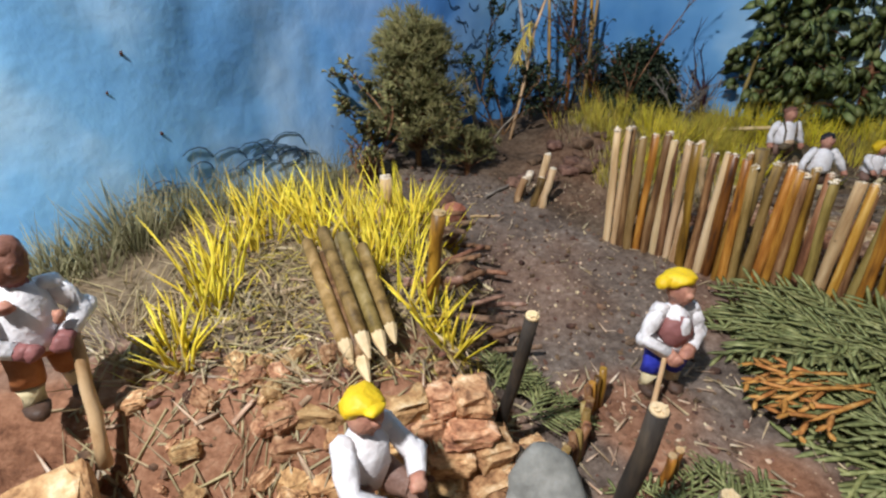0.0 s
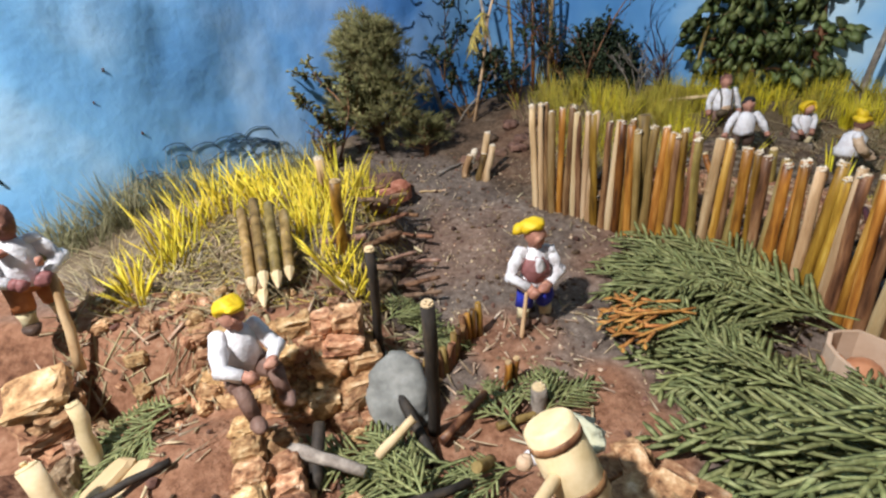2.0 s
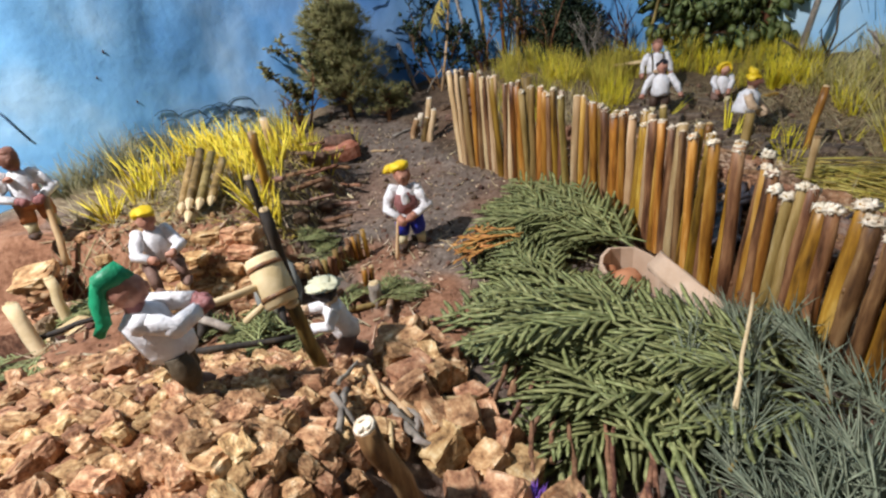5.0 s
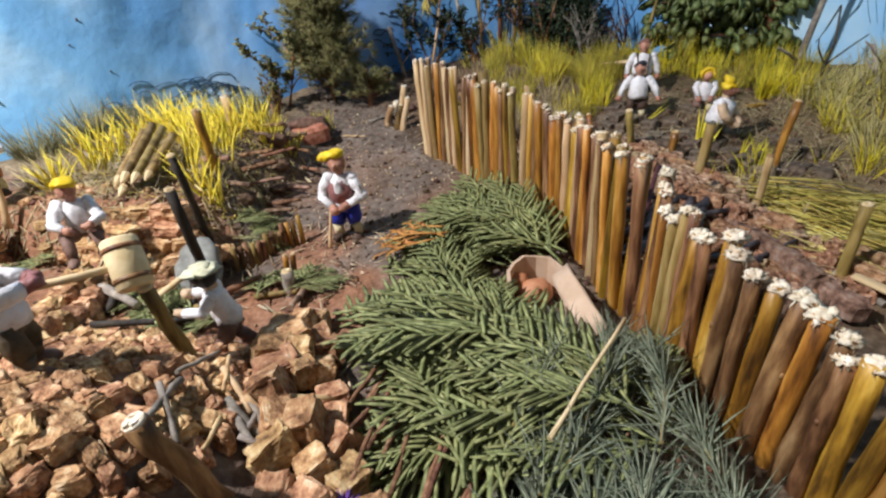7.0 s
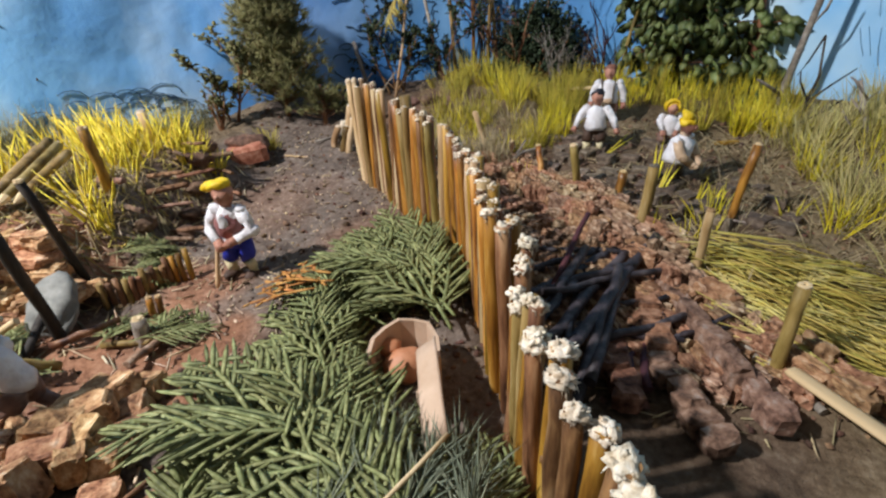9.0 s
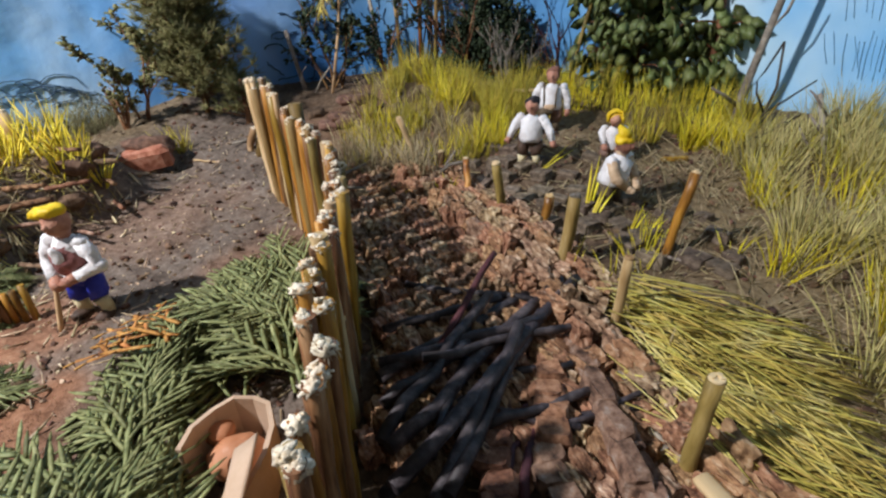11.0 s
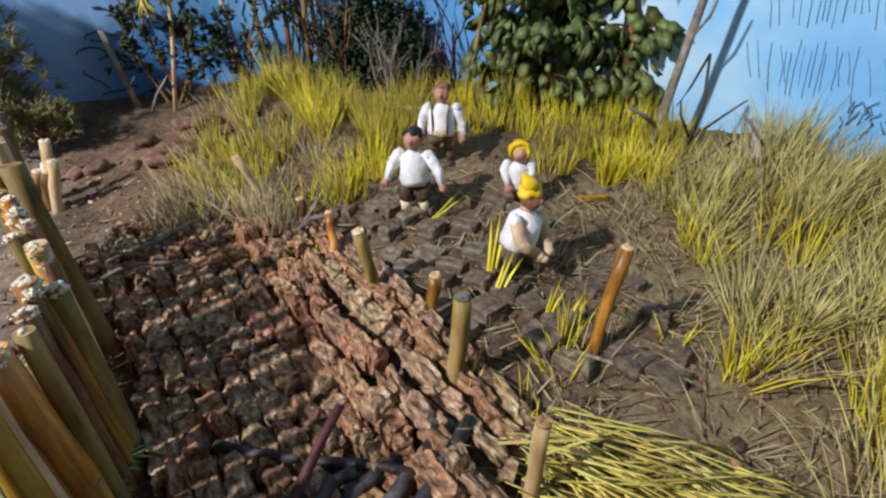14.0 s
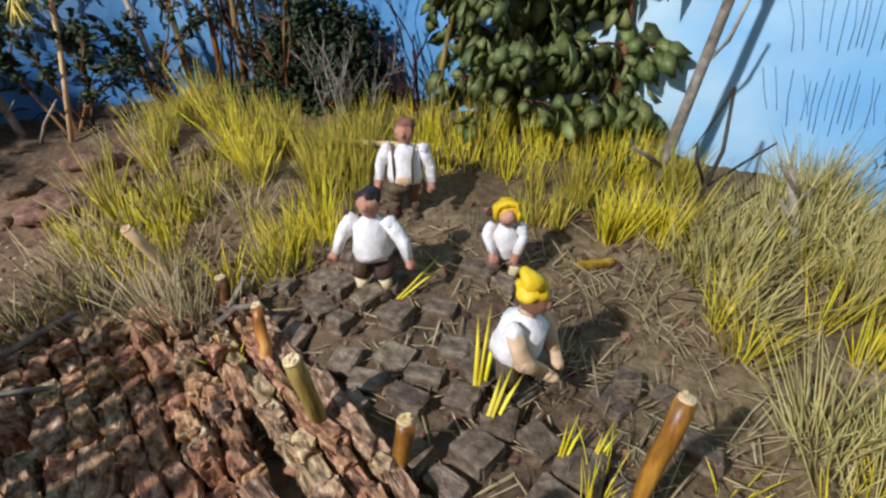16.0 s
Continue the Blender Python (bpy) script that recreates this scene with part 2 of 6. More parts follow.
class Geo:
    """Collects vertices and faces for one mesh."""

    def __init__(self):
        self.v, self.f, self.m, self.s = [], [], [], []

    def face(self, idx, m=0, smooth=True):
        self.f.append(idx), self.m.append(m), self.s.append(smooth)

    def tube(self, pts, radii, seg=6, m=0, cap=True, mcap=None, smooth=True):
        pts = [Vector(p) for p in pts]
        if not isinstance(radii, (list, tuple)):
            radii = [radii] * len(pts)
        start = len(self.v)
        for i, p in enumerate(pts):
            d = (pts[min(i + 1, len(pts) - 1)] - pts[max(i - 1, 0)]).normalized()
            a = d.cross(Vector((0.31, 0.22, 0.93)) if abs(d.z) < 0.9 else Vector((1, 0.1, 0))).normalized()
            b = d.cross(a)
            for k in range(seg):
                w = 2 * math.pi * k / seg
                self.v.append(p + radii[i] * (math.cos(w) * a + math.sin(w) * b))
        for i in range(len(pts) - 1):
            for k in range(seg):
                a0, b0 = start + i * seg + k, start + i * seg + (k + 1) % seg
                self.face((a0, b0, b0 + seg, a0 + seg), m, smooth)
        if cap:
            e = start + (len(pts) - 1) * seg
            self.face(tuple(start + k for k in reversed(range(seg))), m if mcap is None else mcap, False)
            self.face(tuple(e + k for k in range(seg)), m if mcap is None else mcap, False)
        return self

    def blob(self, c, r, turn=None, m=0, sub=2, jitter=0.0, freq=2.0, smooth=True):
        vs, fs = ico(sub)
        start, c = len(self.v), Vector(c)
        seed = Vector((c.x * 911, c.y * 733, c.z * 517))
        for co in vs:
            k = 1 + jitter * noise.noise(co * freq + seed) if jitter else 1
            p = Vector((co.x * r[0], co.y * r[1], co.z * r[2])) * k
            self.v.append(c + (turn @ p if turn else p))
        for f in fs:
            self.face(tuple(start + i for i in f), m, smooth)
        return self

    def chunk(self, c, size, turn=None, m=0, rough=0.18, rng=R):
        """An uneven block with broken corners."""
        start, c = len(self.v), Vector(c)
        k = 0.34
        ring = [(-1, -1 + k), (-1 + k, -1), (1 - k, -1), (1, -1 + k), (1, 1 - k), (1 - k, 1), (-1 + k, 1), (-1, 1 - k)]
        for z, sc in ((-1, 0.92), (0.55, 1.0), (1, 0.8)):
            for x, y in ring:
                p = Vector((x * sc * size[0], y * sc * size[1], z * size[2])) * 0.5
                p = Vector([q * (1 + rng.uniform(-rough, rough)) for q in p])
                self.v.append(c + (turn @ p if turn else p))
        for i in range(2):
            for j in range(8):
                a, b = start + i * 8 + j, start + i * 8 + (j + 1) % 8
                self.face((a, b, b + 8, a + 8), m, False)
        self.face(tuple(start + j for j in reversed(range(8))), m, False)
        self.face(tuple(start + 16 + j for j in range(8)), m, False)
        return self

    def rugged(self, seed, sub=3, boxy=0.55, rough=0.16):
        """A crumbly block of unit size: a rounded box broken up by noise at two scales."""
        vs, fs = ico(sub)
        start, off = len(self.v), Vector((seed * 3.7, seed * 1.3, seed * 2.9))
        for co in vs:
            p = Vector([math.copysign(abs(q) ** boxy, q) for q in co]) * 0.52
            p *= 1 + rough * noise.noise(co * 1.8 + off) + rough * 0.8 * noise.noise(co * 5.0 + off) + rough * 0.35 * noise.noise(co * 11.0 + off)
            self.v.append(p)
        for f in fs:
            self.face(tuple(start + i for i in f), 0, False)
        return self

    def blade(self, base, tip, w, bend=(0, 0, 0), m=0):
        """A grass stalk: a three-sided tapering spike, bent."""
        base, tip, bend = Vector(base), Vector(tip), Vector(bend)
        start, d = len(self.v), (tip - base)
        a = d.cross(Vector((0.2, 0.3, 0.9))).normalized() * w
        b = d.cross(a).normalized() * w * 0.8
        for f, sc in ((0, 1.0), (0.55, 0.8)):
            p = base + d * f + bend * (f * f)
            self.v += [p + a * sc, p - a * 0.5 * sc + b * sc, p - a * 0.5 * sc - b * sc]
        self.v.append(tip + bend)
        s = start
        for k in range(3):
            k2 = (k + 1) % 3
            self.face((s + k, s + k2, s + 3 + k2, s + 3 + k), m)
            self.face((s + 3 + k, s + 3 + k2, s + 6), m)
        return self

    def leaf(self, c, d, up, ln, wd, m=0):
        """A leaf with a fold along its rib and a little thickness at the rib."""
        c, d, up = Vector(c), Vector(d).normalized(), Vector(up).normalized()
        s = d.cross(up).normalized()
        up = s.cross(d)
        i = len(self.v)
        q = [c, c + d * ln * 0.45 + up * ln * 0.05, c + d * ln - up * ln * 0.18]
        l1 = c + d * ln * 0.22 + s * wd * 0.42 + up * ln * 0.08
        l2 = c + d * ln * 0.6 + s * wd * 0.46 + up * ln * 0.07
        r1 = c + d * ln * 0.22 - s * wd * 0.42 + up * ln * 0.08
        r2 = c + d * ln * 0.6 - s * wd * 0.46 + up * ln * 0.07
        low = c + d * ln * 0.4 - up * ln * 0.05
        self.v += [*q, l1, l2, r1, r2, low]
        for f in ((0, 3, 1), (3, 4, 1), (4, 2, 1), (0, 1, 5), (5, 1, 6), (6, 1, 2), (0, 7, 3), (3, 7, 4), (4, 7, 2), (0, 5, 7), (5, 6, 7), (6, 2, 7)):
            self.face(tuple(i + k for k in f), m)
        return self

    def mesh(self, name, mats):
        me = bpy.data.meshes.new(name)
        me.from_pydata([tuple(v) for v in self.v], [], self.f)
        for x in mats:
            me.materials.append(M[x])
        me.polygons.foreach_set("material_index", self.m)
        me.polygons.foreach_set("use_smooth", self.s)
        me.update()
        return me


def part(name, geo, mats, parent=None, label="", m=None):
    """Links a mesh (or a Geo) as one object, under a thing where one is given."""
    me = geo if isinstance(geo, bpy.types.Mesh) else geo.mesh(name, mats)
    ob = new(name, me)
    if parent:
        ob.parent = parent
    if m is not None:
        ob.matrix_basis = m
    if label:
        tagged(ob, label)
    return ob


def thing(name, label, category, group="", kind="", geo=None, mats=(), m=None):
    ob = new(name, geo.mesh(name, mats) if geo else None)
    if m is not None:
        ob.matrix_basis = m
    return tagged(ob, label, category, group, kind)


def sm(a, b, x):
    t = min(1.0, max(0.0, (x - a) / (b - a)))
    return t * t * (3 - 2 * t)


def base_height(x, y):
    """The height of the modelled ground, without its small unevenness."""
    z = float(np.interp(y, [-0.3, 0.1, 0.25, 0.38, 0.45, 0.6, 0.8], [0.05, 0.052, 0.064, 0.082, 0.098, 0.128, 0.14]))
    z += 0.056 * sm(0.035, -0.025, x) * sm(0.085, 0.13, y) * sm(0.40, 0.28, y)
    z += 0.02 * sm(0.02, -0.06, x) * sm(0.25, 0.4, y)
    z += 0.012 * sm(0.54, 0.66, x) * sm(0.2, 0.4, y)
    z += 0.062 * sm(0.06, -0.08, y) * sm(0.215, 0.11, x)
    z += 0.010 * sm(0.33, 0.39, x) * sm(0.14, 0.27, y)
    z += 0.018 * sm(0.10, 0.20, x) * sm(0.44, 0.54, y) * sm(0.36, 0.26, x)
    z += 0.030 * math.exp(-((x + 0.06) ** 2 + (y - 0.055) ** 2) / 0.0022)
    return z


def G(x, y):
    p = Vector((x, y, 0))
    return base_height(x, y) + 0.004 * noise.noise(p * 28) + 0.0022 * noise.noise(p * 90) + 0.0010 * noise.noise(p * 260)


# ---- the setting ----
def inside(x, y):
    return x + y > -0.078 or (y > 0.066 and x > -0.34)


def build_ground():
    step = 0.004
    xs = np.arange(-0.36, 1.0, step)
    ys = np.arange(-0.34, 0.86, step)
    verts, index, zone = [], {}, []
    for i, x in enumerate(xs):
        for j, y in enumerate(ys):
            if not inside(x, y):
                continue
            index[i, j] = len(verts)
            verts.append((x, y, G(x, y)))
            w = noise.noise(Vector((x * 22, y * 22, 3))) * 0.05
            fence_x = np.interp(y, [-0.1, 0.0, 0.1, 0.2, 0.25, 0.36, 0.43, 0.55], [0.41, 0.375, 0.33, 0.305, 0.255, 0.15, 0.10, 0.00])
            red = sm(0.21, 0.09, x + w) * sm(0.15, 0.09, y + w) + 0.9 * sm(0.02, -0.02, x + w) * sm(0.19, 0.13, y + w)
            red += 0.8 * sm(0.05, 0.02, math.hypot(x - 0.10, y - 0.16) + w * 0.5) + 0.8 * sm(0.05, 0.02, math.hypot(x - 0.16, y - 0.085) + w * 0.5)
            red += 0.28 * sm(0.11, 0.03, math.hypot(x - 0.18, y - 0.50) + w)
            red += 0.45 * sm(0.06, 0.01, math.hypot(x - 0.20, y - 0.25) + w) + 0.30 * sm(0.10, 0.02, math.hypot(x - 0.06, y - 0.30) + w)
            hum = sm(fence_x - 0.02, fence_x + 0.02, x + w * 0.3)
            straw = sm(0.46, 0.54, x + w) * sm(0.5, 0.4, y) + sm(0.40, 0.46, y + w) * sm(0.16, 0.26, x) * 0.7 + sm(-0.02, -0.08, x + w) * sm(0.16, 0.2, y) * 0.7
            zone.append((min(1, red), min(1, hum), min(1, straw), 1))
    faces = []
    for (i, j), a in index.items():
        if (i + 1, j) in index and (i, j + 1) in index and (i + 1, j + 1) in index:
            faces.append((a, index[i + 1, j], index[i + 1, j + 1], index[i, j + 1]))
    me = bpy.data.meshes.new("ground")
    me.from_pydata(verts, [], faces)
    me.polygons.foreach_set("use_smooth", [True] * len(faces))
    att = me.color_attributes.new("soil_kind", "FLOAT_COLOR", "POINT")
    att.data.foreach_set("color", np.array(zone, dtype=np.float32).ravel())
    m = bpy.data.materials.new("soil")
    m.use_nodes = True
    nt = m.node_tree
    n, l = nt.nodes, nt.links
    b = n["Principled BSDF"]
    b.inputs["Roughness"].default_value, b.inputs["Specular IOR Level"].default_value = 0.93, 0.15
    geo = n.new("ShaderNodeNewGeometry")

    def tex(scale, detail=6, rough=0.65):
        t = n.new("ShaderNodeTexNoise")
        t.inputs["Scale"].default_value, t.inputs["Detail"].default_value, t.inputs["Roughness"].default_value = scale, detail, rough
        l.new(geo.outputs["Position"], t.inputs["Vector"])
        return t.outputs["Fac"]

    def ramp(fac, cols):
        r = n.new("ShaderNodeValToRGB")
        while len(r.color_ramp.elements) < len(cols):
            r.color_ramp.elements.new(0.5)
        for i, c in enumerate(cols):
            r.color_ramp.elements[i].position, r.color_ramp.elements[i].color = 0.32 + 0.38 * i / (len(cols) - 1), (*c, 1)
        l.new(fac, r.inputs["Fac"])
        return r.outputs["Color"]

    coarse = n.new("ShaderNodeMath")
    coarse.operation = "MULTIPLY_ADD"
    coarse.inputs[1].default_value = 0.42
    l.new(tex(30, 4, 0.6), coarse.inputs[0])
    scaled = n.new("ShaderNodeMath")
    scaled.operation = "MULTIPLY"
    scaled.inputs[1].default_value = 0.60
    l.new(tex(190), scaled.inputs[0])
    l.new(scaled.outputs[0], coarse.inputs[2])
    fine = coarse.outputs[0]
    path = ramp(fine, [(0.045, 0.032, 0.025), (0.120, 0.091, 0.072), (0.200, 0.157, 0.126), (0.34, 0.28, 0.225)])
    red = ramp(fine, [(0.095, 0.042, 0.024), (0.24, 0.112, 0.062), (0.36, 0.185, 0.108), (0.47, 0.29, 0.185)])
    hum = ramp(fine, [(0.040, 0.025, 0.015), (0.095, 0.062, 0.040), (0.16, 0.11, 0.072), (0.24, 0.185, 0.13)])
    strw = ramp(fine, [(0.075, 0.050, 0.028), (0.155, 0.110, 0.060), (0.25, 0.185, 0.105), (0.38, 0.30, 0.18)])
    va = n.new("ShaderNodeVertexColor")
    va.layer_name = "soil_kind"
    sep = n.new("ShaderNodeSeparateColor")
    l.new(va.outputs["Color"], sep.inputs[0])
    col = path
    for k, other in ((1, hum), (2, strw), (0, red)):
        mx = n.new("ShaderNodeMix")
        mx.data_type = "RGBA"
        l.new(sep.outputs[k], mx.inputs["Factor"])
        l.new(col, mx.inputs["A"])
        l.new(other, mx.inputs["B"])
        col = mx.outputs["Result"]
    l.new(col, b.inputs["Base Color"])
    bp = n.new("ShaderNodeBump")
    bp.inputs["Strength"].default_value, bp.inputs["Distance"].default_value = 0.9, 0.002
    l.new(tex(330), bp.inputs["Height"])
    l.new(bp.outputs[0], b.inputs["Normal"])
    me.materials.append(m)
    tagged(new("ground", me), "uneven soil of dark grey path, red clay and brown humus", "ground", kind="structure")
    # the cut front edge of the landscape
    g = Geo()
    x = -0.36
    prev = None
    while x < 0.26:
        y = min(-0.075 - x, 0.068)
        top, low = Vector((x, y, G(x, y) + 0.002)), Vector((x - 0.004 + 0.003 * R.random(), y - 0.004, -0.02))
        i = len(g.v)
        g.v += [top, (top + low) / 2 + Vector((-0.004, -0.004, 0)) * (0.5 + R.random()), low]
        if prev is not None:
            for k in range(2):
                g.face((prev + k, prev + k + 1, i + k + 1, i + k))
        prev = i
        x += 0.005
    thing("ground_edge", "rough red-brown clay edge along the front of the landscape", "ground", kind="structure", geo=g, mats=["redbark"])
    g = Geo()
    g.v += [Vector(p) for p in ((-1.4, -1.4, -0.03), (1.9, -1.4, -0.03), (1.9, 1.7, -0.03), (-1.4, 1.7, -0.03), (-1.4, -1.4, -0.07), (1.9, -1.4, -0.07), (1.9, 1.7, -0.07), (-1.4, 1.7, -0.07))]
    for f in ((0, 1, 2, 3), (7, 6, 5, 4), (0, 4, 5, 1), (1, 5, 6, 2), (2, 6, 7, 3), (3, 7, 4, 0)):
        g.face(f, 0, False)
    thing("floor", "dark unlit table surface under the landscape", "floor", kind="structure", geo=g, mats=["tabletop"])


BD = [(-0.36, 0.10), (-0.30, 0.185), (-0.245, 0.262), (-0.165, 0.40), (-0.06, 0.545), (0.055, 0.685), (0.12, 0.735), (0.20, 0.755), (0.30, 0.75), (0.38, 0.725), (0.50, 0.64), (0.642, 0.522), (0.703, 0.470), (0.85, 0.345), (1.05, 0.17)]


def smooth_line(pts, n=12):
    out = []
    for i in range(len(pts) - 1):
        p0, p1, p2, p3 = (Vector(pts[max(0, min(len(pts) - 1, i + k))]) for k in (-1, 0, 1, 2))
        for j in range(n):
            t = j / n
            out.append(0.5 * (2 * p1 + (p2 - p0) * t + (2 * p0 - 5 * p1 + 4 * p2 - p3) * t * t + (3 * p1 - p0 - 3 * p2 + p3) * t ** 3))
    out.append(Vector(pts[-1]))
    return out


BDL = smooth_line(BD)


def bd_crease(x, y, z):
    p = Vector((x * 5, y * 5, z * 5))
    return 0.010 * noise.noise(p) + 0.006 * abs(noise.noise(p * 2.3 + Vector((5, 1, 2)))) + 0.0012 * noise.noise(p * 9)


def on_backdrop(u, z, off=0.0):
    """The point at u (a place along the sheet, counted in its steps) and height z, off metres in front of the sheet."""
    i = int(max(0, min(len(BDL) - 2, u)))
    f = u - i
    p = BDL[i] * (1 - f) + BDL[i + 1] * f
    d = (BDL[i + 1] - BDL[i]).normalized()
    nrm = Vector((d.y, -d.x))
    q = p + nrm * (bd_crease(p.x, p.y, z) + off)
    return Vector((q.x, q.y, z))


def bd_u(x, y):
    """The step along the sheet nearest to a place."""
    return min((k / 10 for k in range(0, (len(BDL) - 1) * 10)), key=lambda u: (on_backdrop(u, 0.2).xy - Vector((x, y))).length)


def build_backdrop():
    g = Geo()
    zs = [0.0 + 0.0125 * k for k in range(57)]
    cols = [k / 2 for k in range((len(BDL) - 1) * 2 + 1)]
    for u in cols:
        for z in zs:
            g.v.append(on_backdrop(u, z))
    h = len(zs)
    for i in range(len(cols) - 1):
        for j in range(h - 1):
            g.face((i * h + j, (i + 1) * h + j, (i + 1) * h + j + 1, i * h + j + 1))
    m = bpy.data.materials.new("painted_sky_paper")
    m.use_nodes = True
    n, l = m.node_tree.nodes, m.node_tree.links
    b = n["Principled BSDF"]
    b.inputs["Roughness"].default_value, b.inputs["Specular IOR Level"].default_value = 0.6, 0.25
    geo = n.new("ShaderNodeNewGeometry")
    t1 = n.new("ShaderNodeTexNoise")
    t1.inputs["Scale"].default_value, t1.inputs["Detail"].default_value, t1.inputs["Roughness"].default_value = 6.0, 4, 0.5
    l.new(geo.outputs["Position"], t1.inputs["Vector"])
    r = n.new("ShaderNodeValToRGB")
    for i, (p, c) in enumerate(((0.30, (0.15, 0.42, 0.78)), (0.47, (0.27, 0.58, 0.90)), (0.66, (0.66, 0.86, 0.97)))):
        if i > 1:
            r.color_ramp.elements.new(p)
        r.color_ramp.elements[i].position, r.color_ramp.elements[i].color = p, (*c, 1)
    l.new(t1.outputs["Fac"], r.inputs["Fac"])
    # Shade at the back is put into the colour along x, with deeper blue.
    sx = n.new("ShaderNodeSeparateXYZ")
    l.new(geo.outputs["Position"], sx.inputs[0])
    shade_tone = n.new("ShaderNodeValToRGB")
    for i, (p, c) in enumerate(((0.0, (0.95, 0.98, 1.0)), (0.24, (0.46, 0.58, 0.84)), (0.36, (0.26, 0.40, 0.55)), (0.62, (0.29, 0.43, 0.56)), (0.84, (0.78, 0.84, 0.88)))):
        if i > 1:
            shade_tone.color_ramp.elements.new(p)
        shade_tone.color_ramp.elements[i].position, shade_tone.color_ramp.elements[i].color = p, (*c, 1)
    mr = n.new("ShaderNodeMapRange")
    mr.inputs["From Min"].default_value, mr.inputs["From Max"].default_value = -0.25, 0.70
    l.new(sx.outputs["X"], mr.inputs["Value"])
    l.new(mr.outputs[0], shade_tone.inputs["Fac"])
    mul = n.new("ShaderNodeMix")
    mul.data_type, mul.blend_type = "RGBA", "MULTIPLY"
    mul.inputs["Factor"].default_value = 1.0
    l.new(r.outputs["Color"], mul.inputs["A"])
    l.new(shade_tone.outputs["Color"], mul.inputs["B"])
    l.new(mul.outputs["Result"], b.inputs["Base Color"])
    t2 = n.new("ShaderNodeTexNoise")
    t2.inputs["Scale"].default_value, t2.inputs["Detail"].default_value = 45.0, 5
    l.new(geo.outputs["Position"], t2.inputs["Vector"])
    bp = n.new("ShaderNodeBump")
    bp.inputs["Strength"].default_value, bp.inputs["Distance"].default_value = 0.35, 0.004
    l.new(t2.outputs["Fac"], bp.inputs["Height"])
    l.new(bp.outputs[0], b.inputs["Normal"])
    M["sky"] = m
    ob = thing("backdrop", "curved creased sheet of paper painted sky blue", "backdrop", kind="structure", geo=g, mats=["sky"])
    sol = ob.modifiers.new("thickness", "SOLIDIFY")
    sol.thickness, sol.offset = 0.0012, -1
    return ob


build_ground()
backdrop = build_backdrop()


# ---- the palisade ----
FENCE = [(0.154, 0.357, 0.183), (0.184, 0.333, 0.177), (0.210, 0.306, 0.172), (0.236, 0.280, 0.168), (0.262, 0.256, 0.164), (0.284, 0.240, 0.156), (0.298, 0.213, 0.153), (0.314, 0.176, 0.155), (0.323, 0.148, 0.157), (0.339, 0.108, 0.156), (0.350, 0.088, 0.151), (0.349, 0.076, 0.142), (0.358, 0.049, 0.140), (0.369, 0.031, 0.140), (0.377, 0.018, 0.132), (0.386, 0.005, 0.132), (0.394, -0.008, 0.125), (0.405, -0.025, 0.125), (0.417, -0.047, 0.124), (0.428, -0.075, 0.123)]


def fence_side(x, y):
    """How far a place lies before the palisade."""
    return float(np.interp(y, [-0.075, -0.008, 0.018, 0.049, 0.076, 0.108, 0.148, 0.213, 0.256], [0.428, 0.394, 0.377, 0.358, 0.349, 0.339, 0.323, 0.298, 0.262])) - x


def pole_mesh(kind, seed):
    r = random.Random(seed)
    g, L, n = Geo(), 0.115, 7
    pts, rad = [], []
    for i in range(n):
        t = i / (n - 1)
        pts.append((r.uniform(-1, 1) * 0.0007, r.uniform(-1, 1) * 0.0007, -0.02 + L * t))
        rad.append(0.0049 * (1.06 - 0.12 * t) * r.uniform(0.95, 1.05))
    k = r.choice((2, 3, 4))
    rad[k] *= 1.12
    g.tube(pts, rad, 10, 0, True)
    if r.random() < 0.5:
        g.blob((0.0045, 0.001, -0.02 + L * k / 6), (0.002, 0.0016, 0.0022), None, 0, 1, 0.4)
    return g.mesh("pole", [kind])


def fray_mesh(seed):
    """A hammered twig end: a flat ragged cap of pale fibres that droop over the edge."""
    r = random.Random(seed)
    g = Geo()
    g.blob((r.uniform(-0.0006, 0.0006), r.uniform(-0.0006, 0.0006), -0.0002), (0.0056, 0.0053, 0.0021), rot(r.uniform(-10, 10), r.uniform(-10, 10), 0), 0, 3, 0.75, 4.5)
    for k in range(3):
        a, d, q = r.uniform(0, 6.28), r.uniform(0.0015, 0.0042), r.uniform(0.0014, 0.0022)
        g.blob((d * math.cos(a), d * math.sin(a), r.uniform(0.0002, 0.0016)), (q * 1.2, q, q * 0.8), rot(r.uniform(-30, 30), r.uniform(-30, 30), r.uniform(0, 180)), 0, 2, 0.7, 3.5)
    for k in range(10):
        a, d = r.uniform(0, 6.28), r.uniform(0.003, 0.0048)
        p = Vector((d * math.cos(a), d * math.sin(a), r.uniform(-0.001, 0.001)))
        g.blade(p, p + Vector((0.0022 * math.cos(a), 0.0022 * math.sin(a), r.uniform(-0.0045, 0.0025))), 0.0005, (0, 0, -0.001))
    return g.mesh("frayed_top", ["fray"])


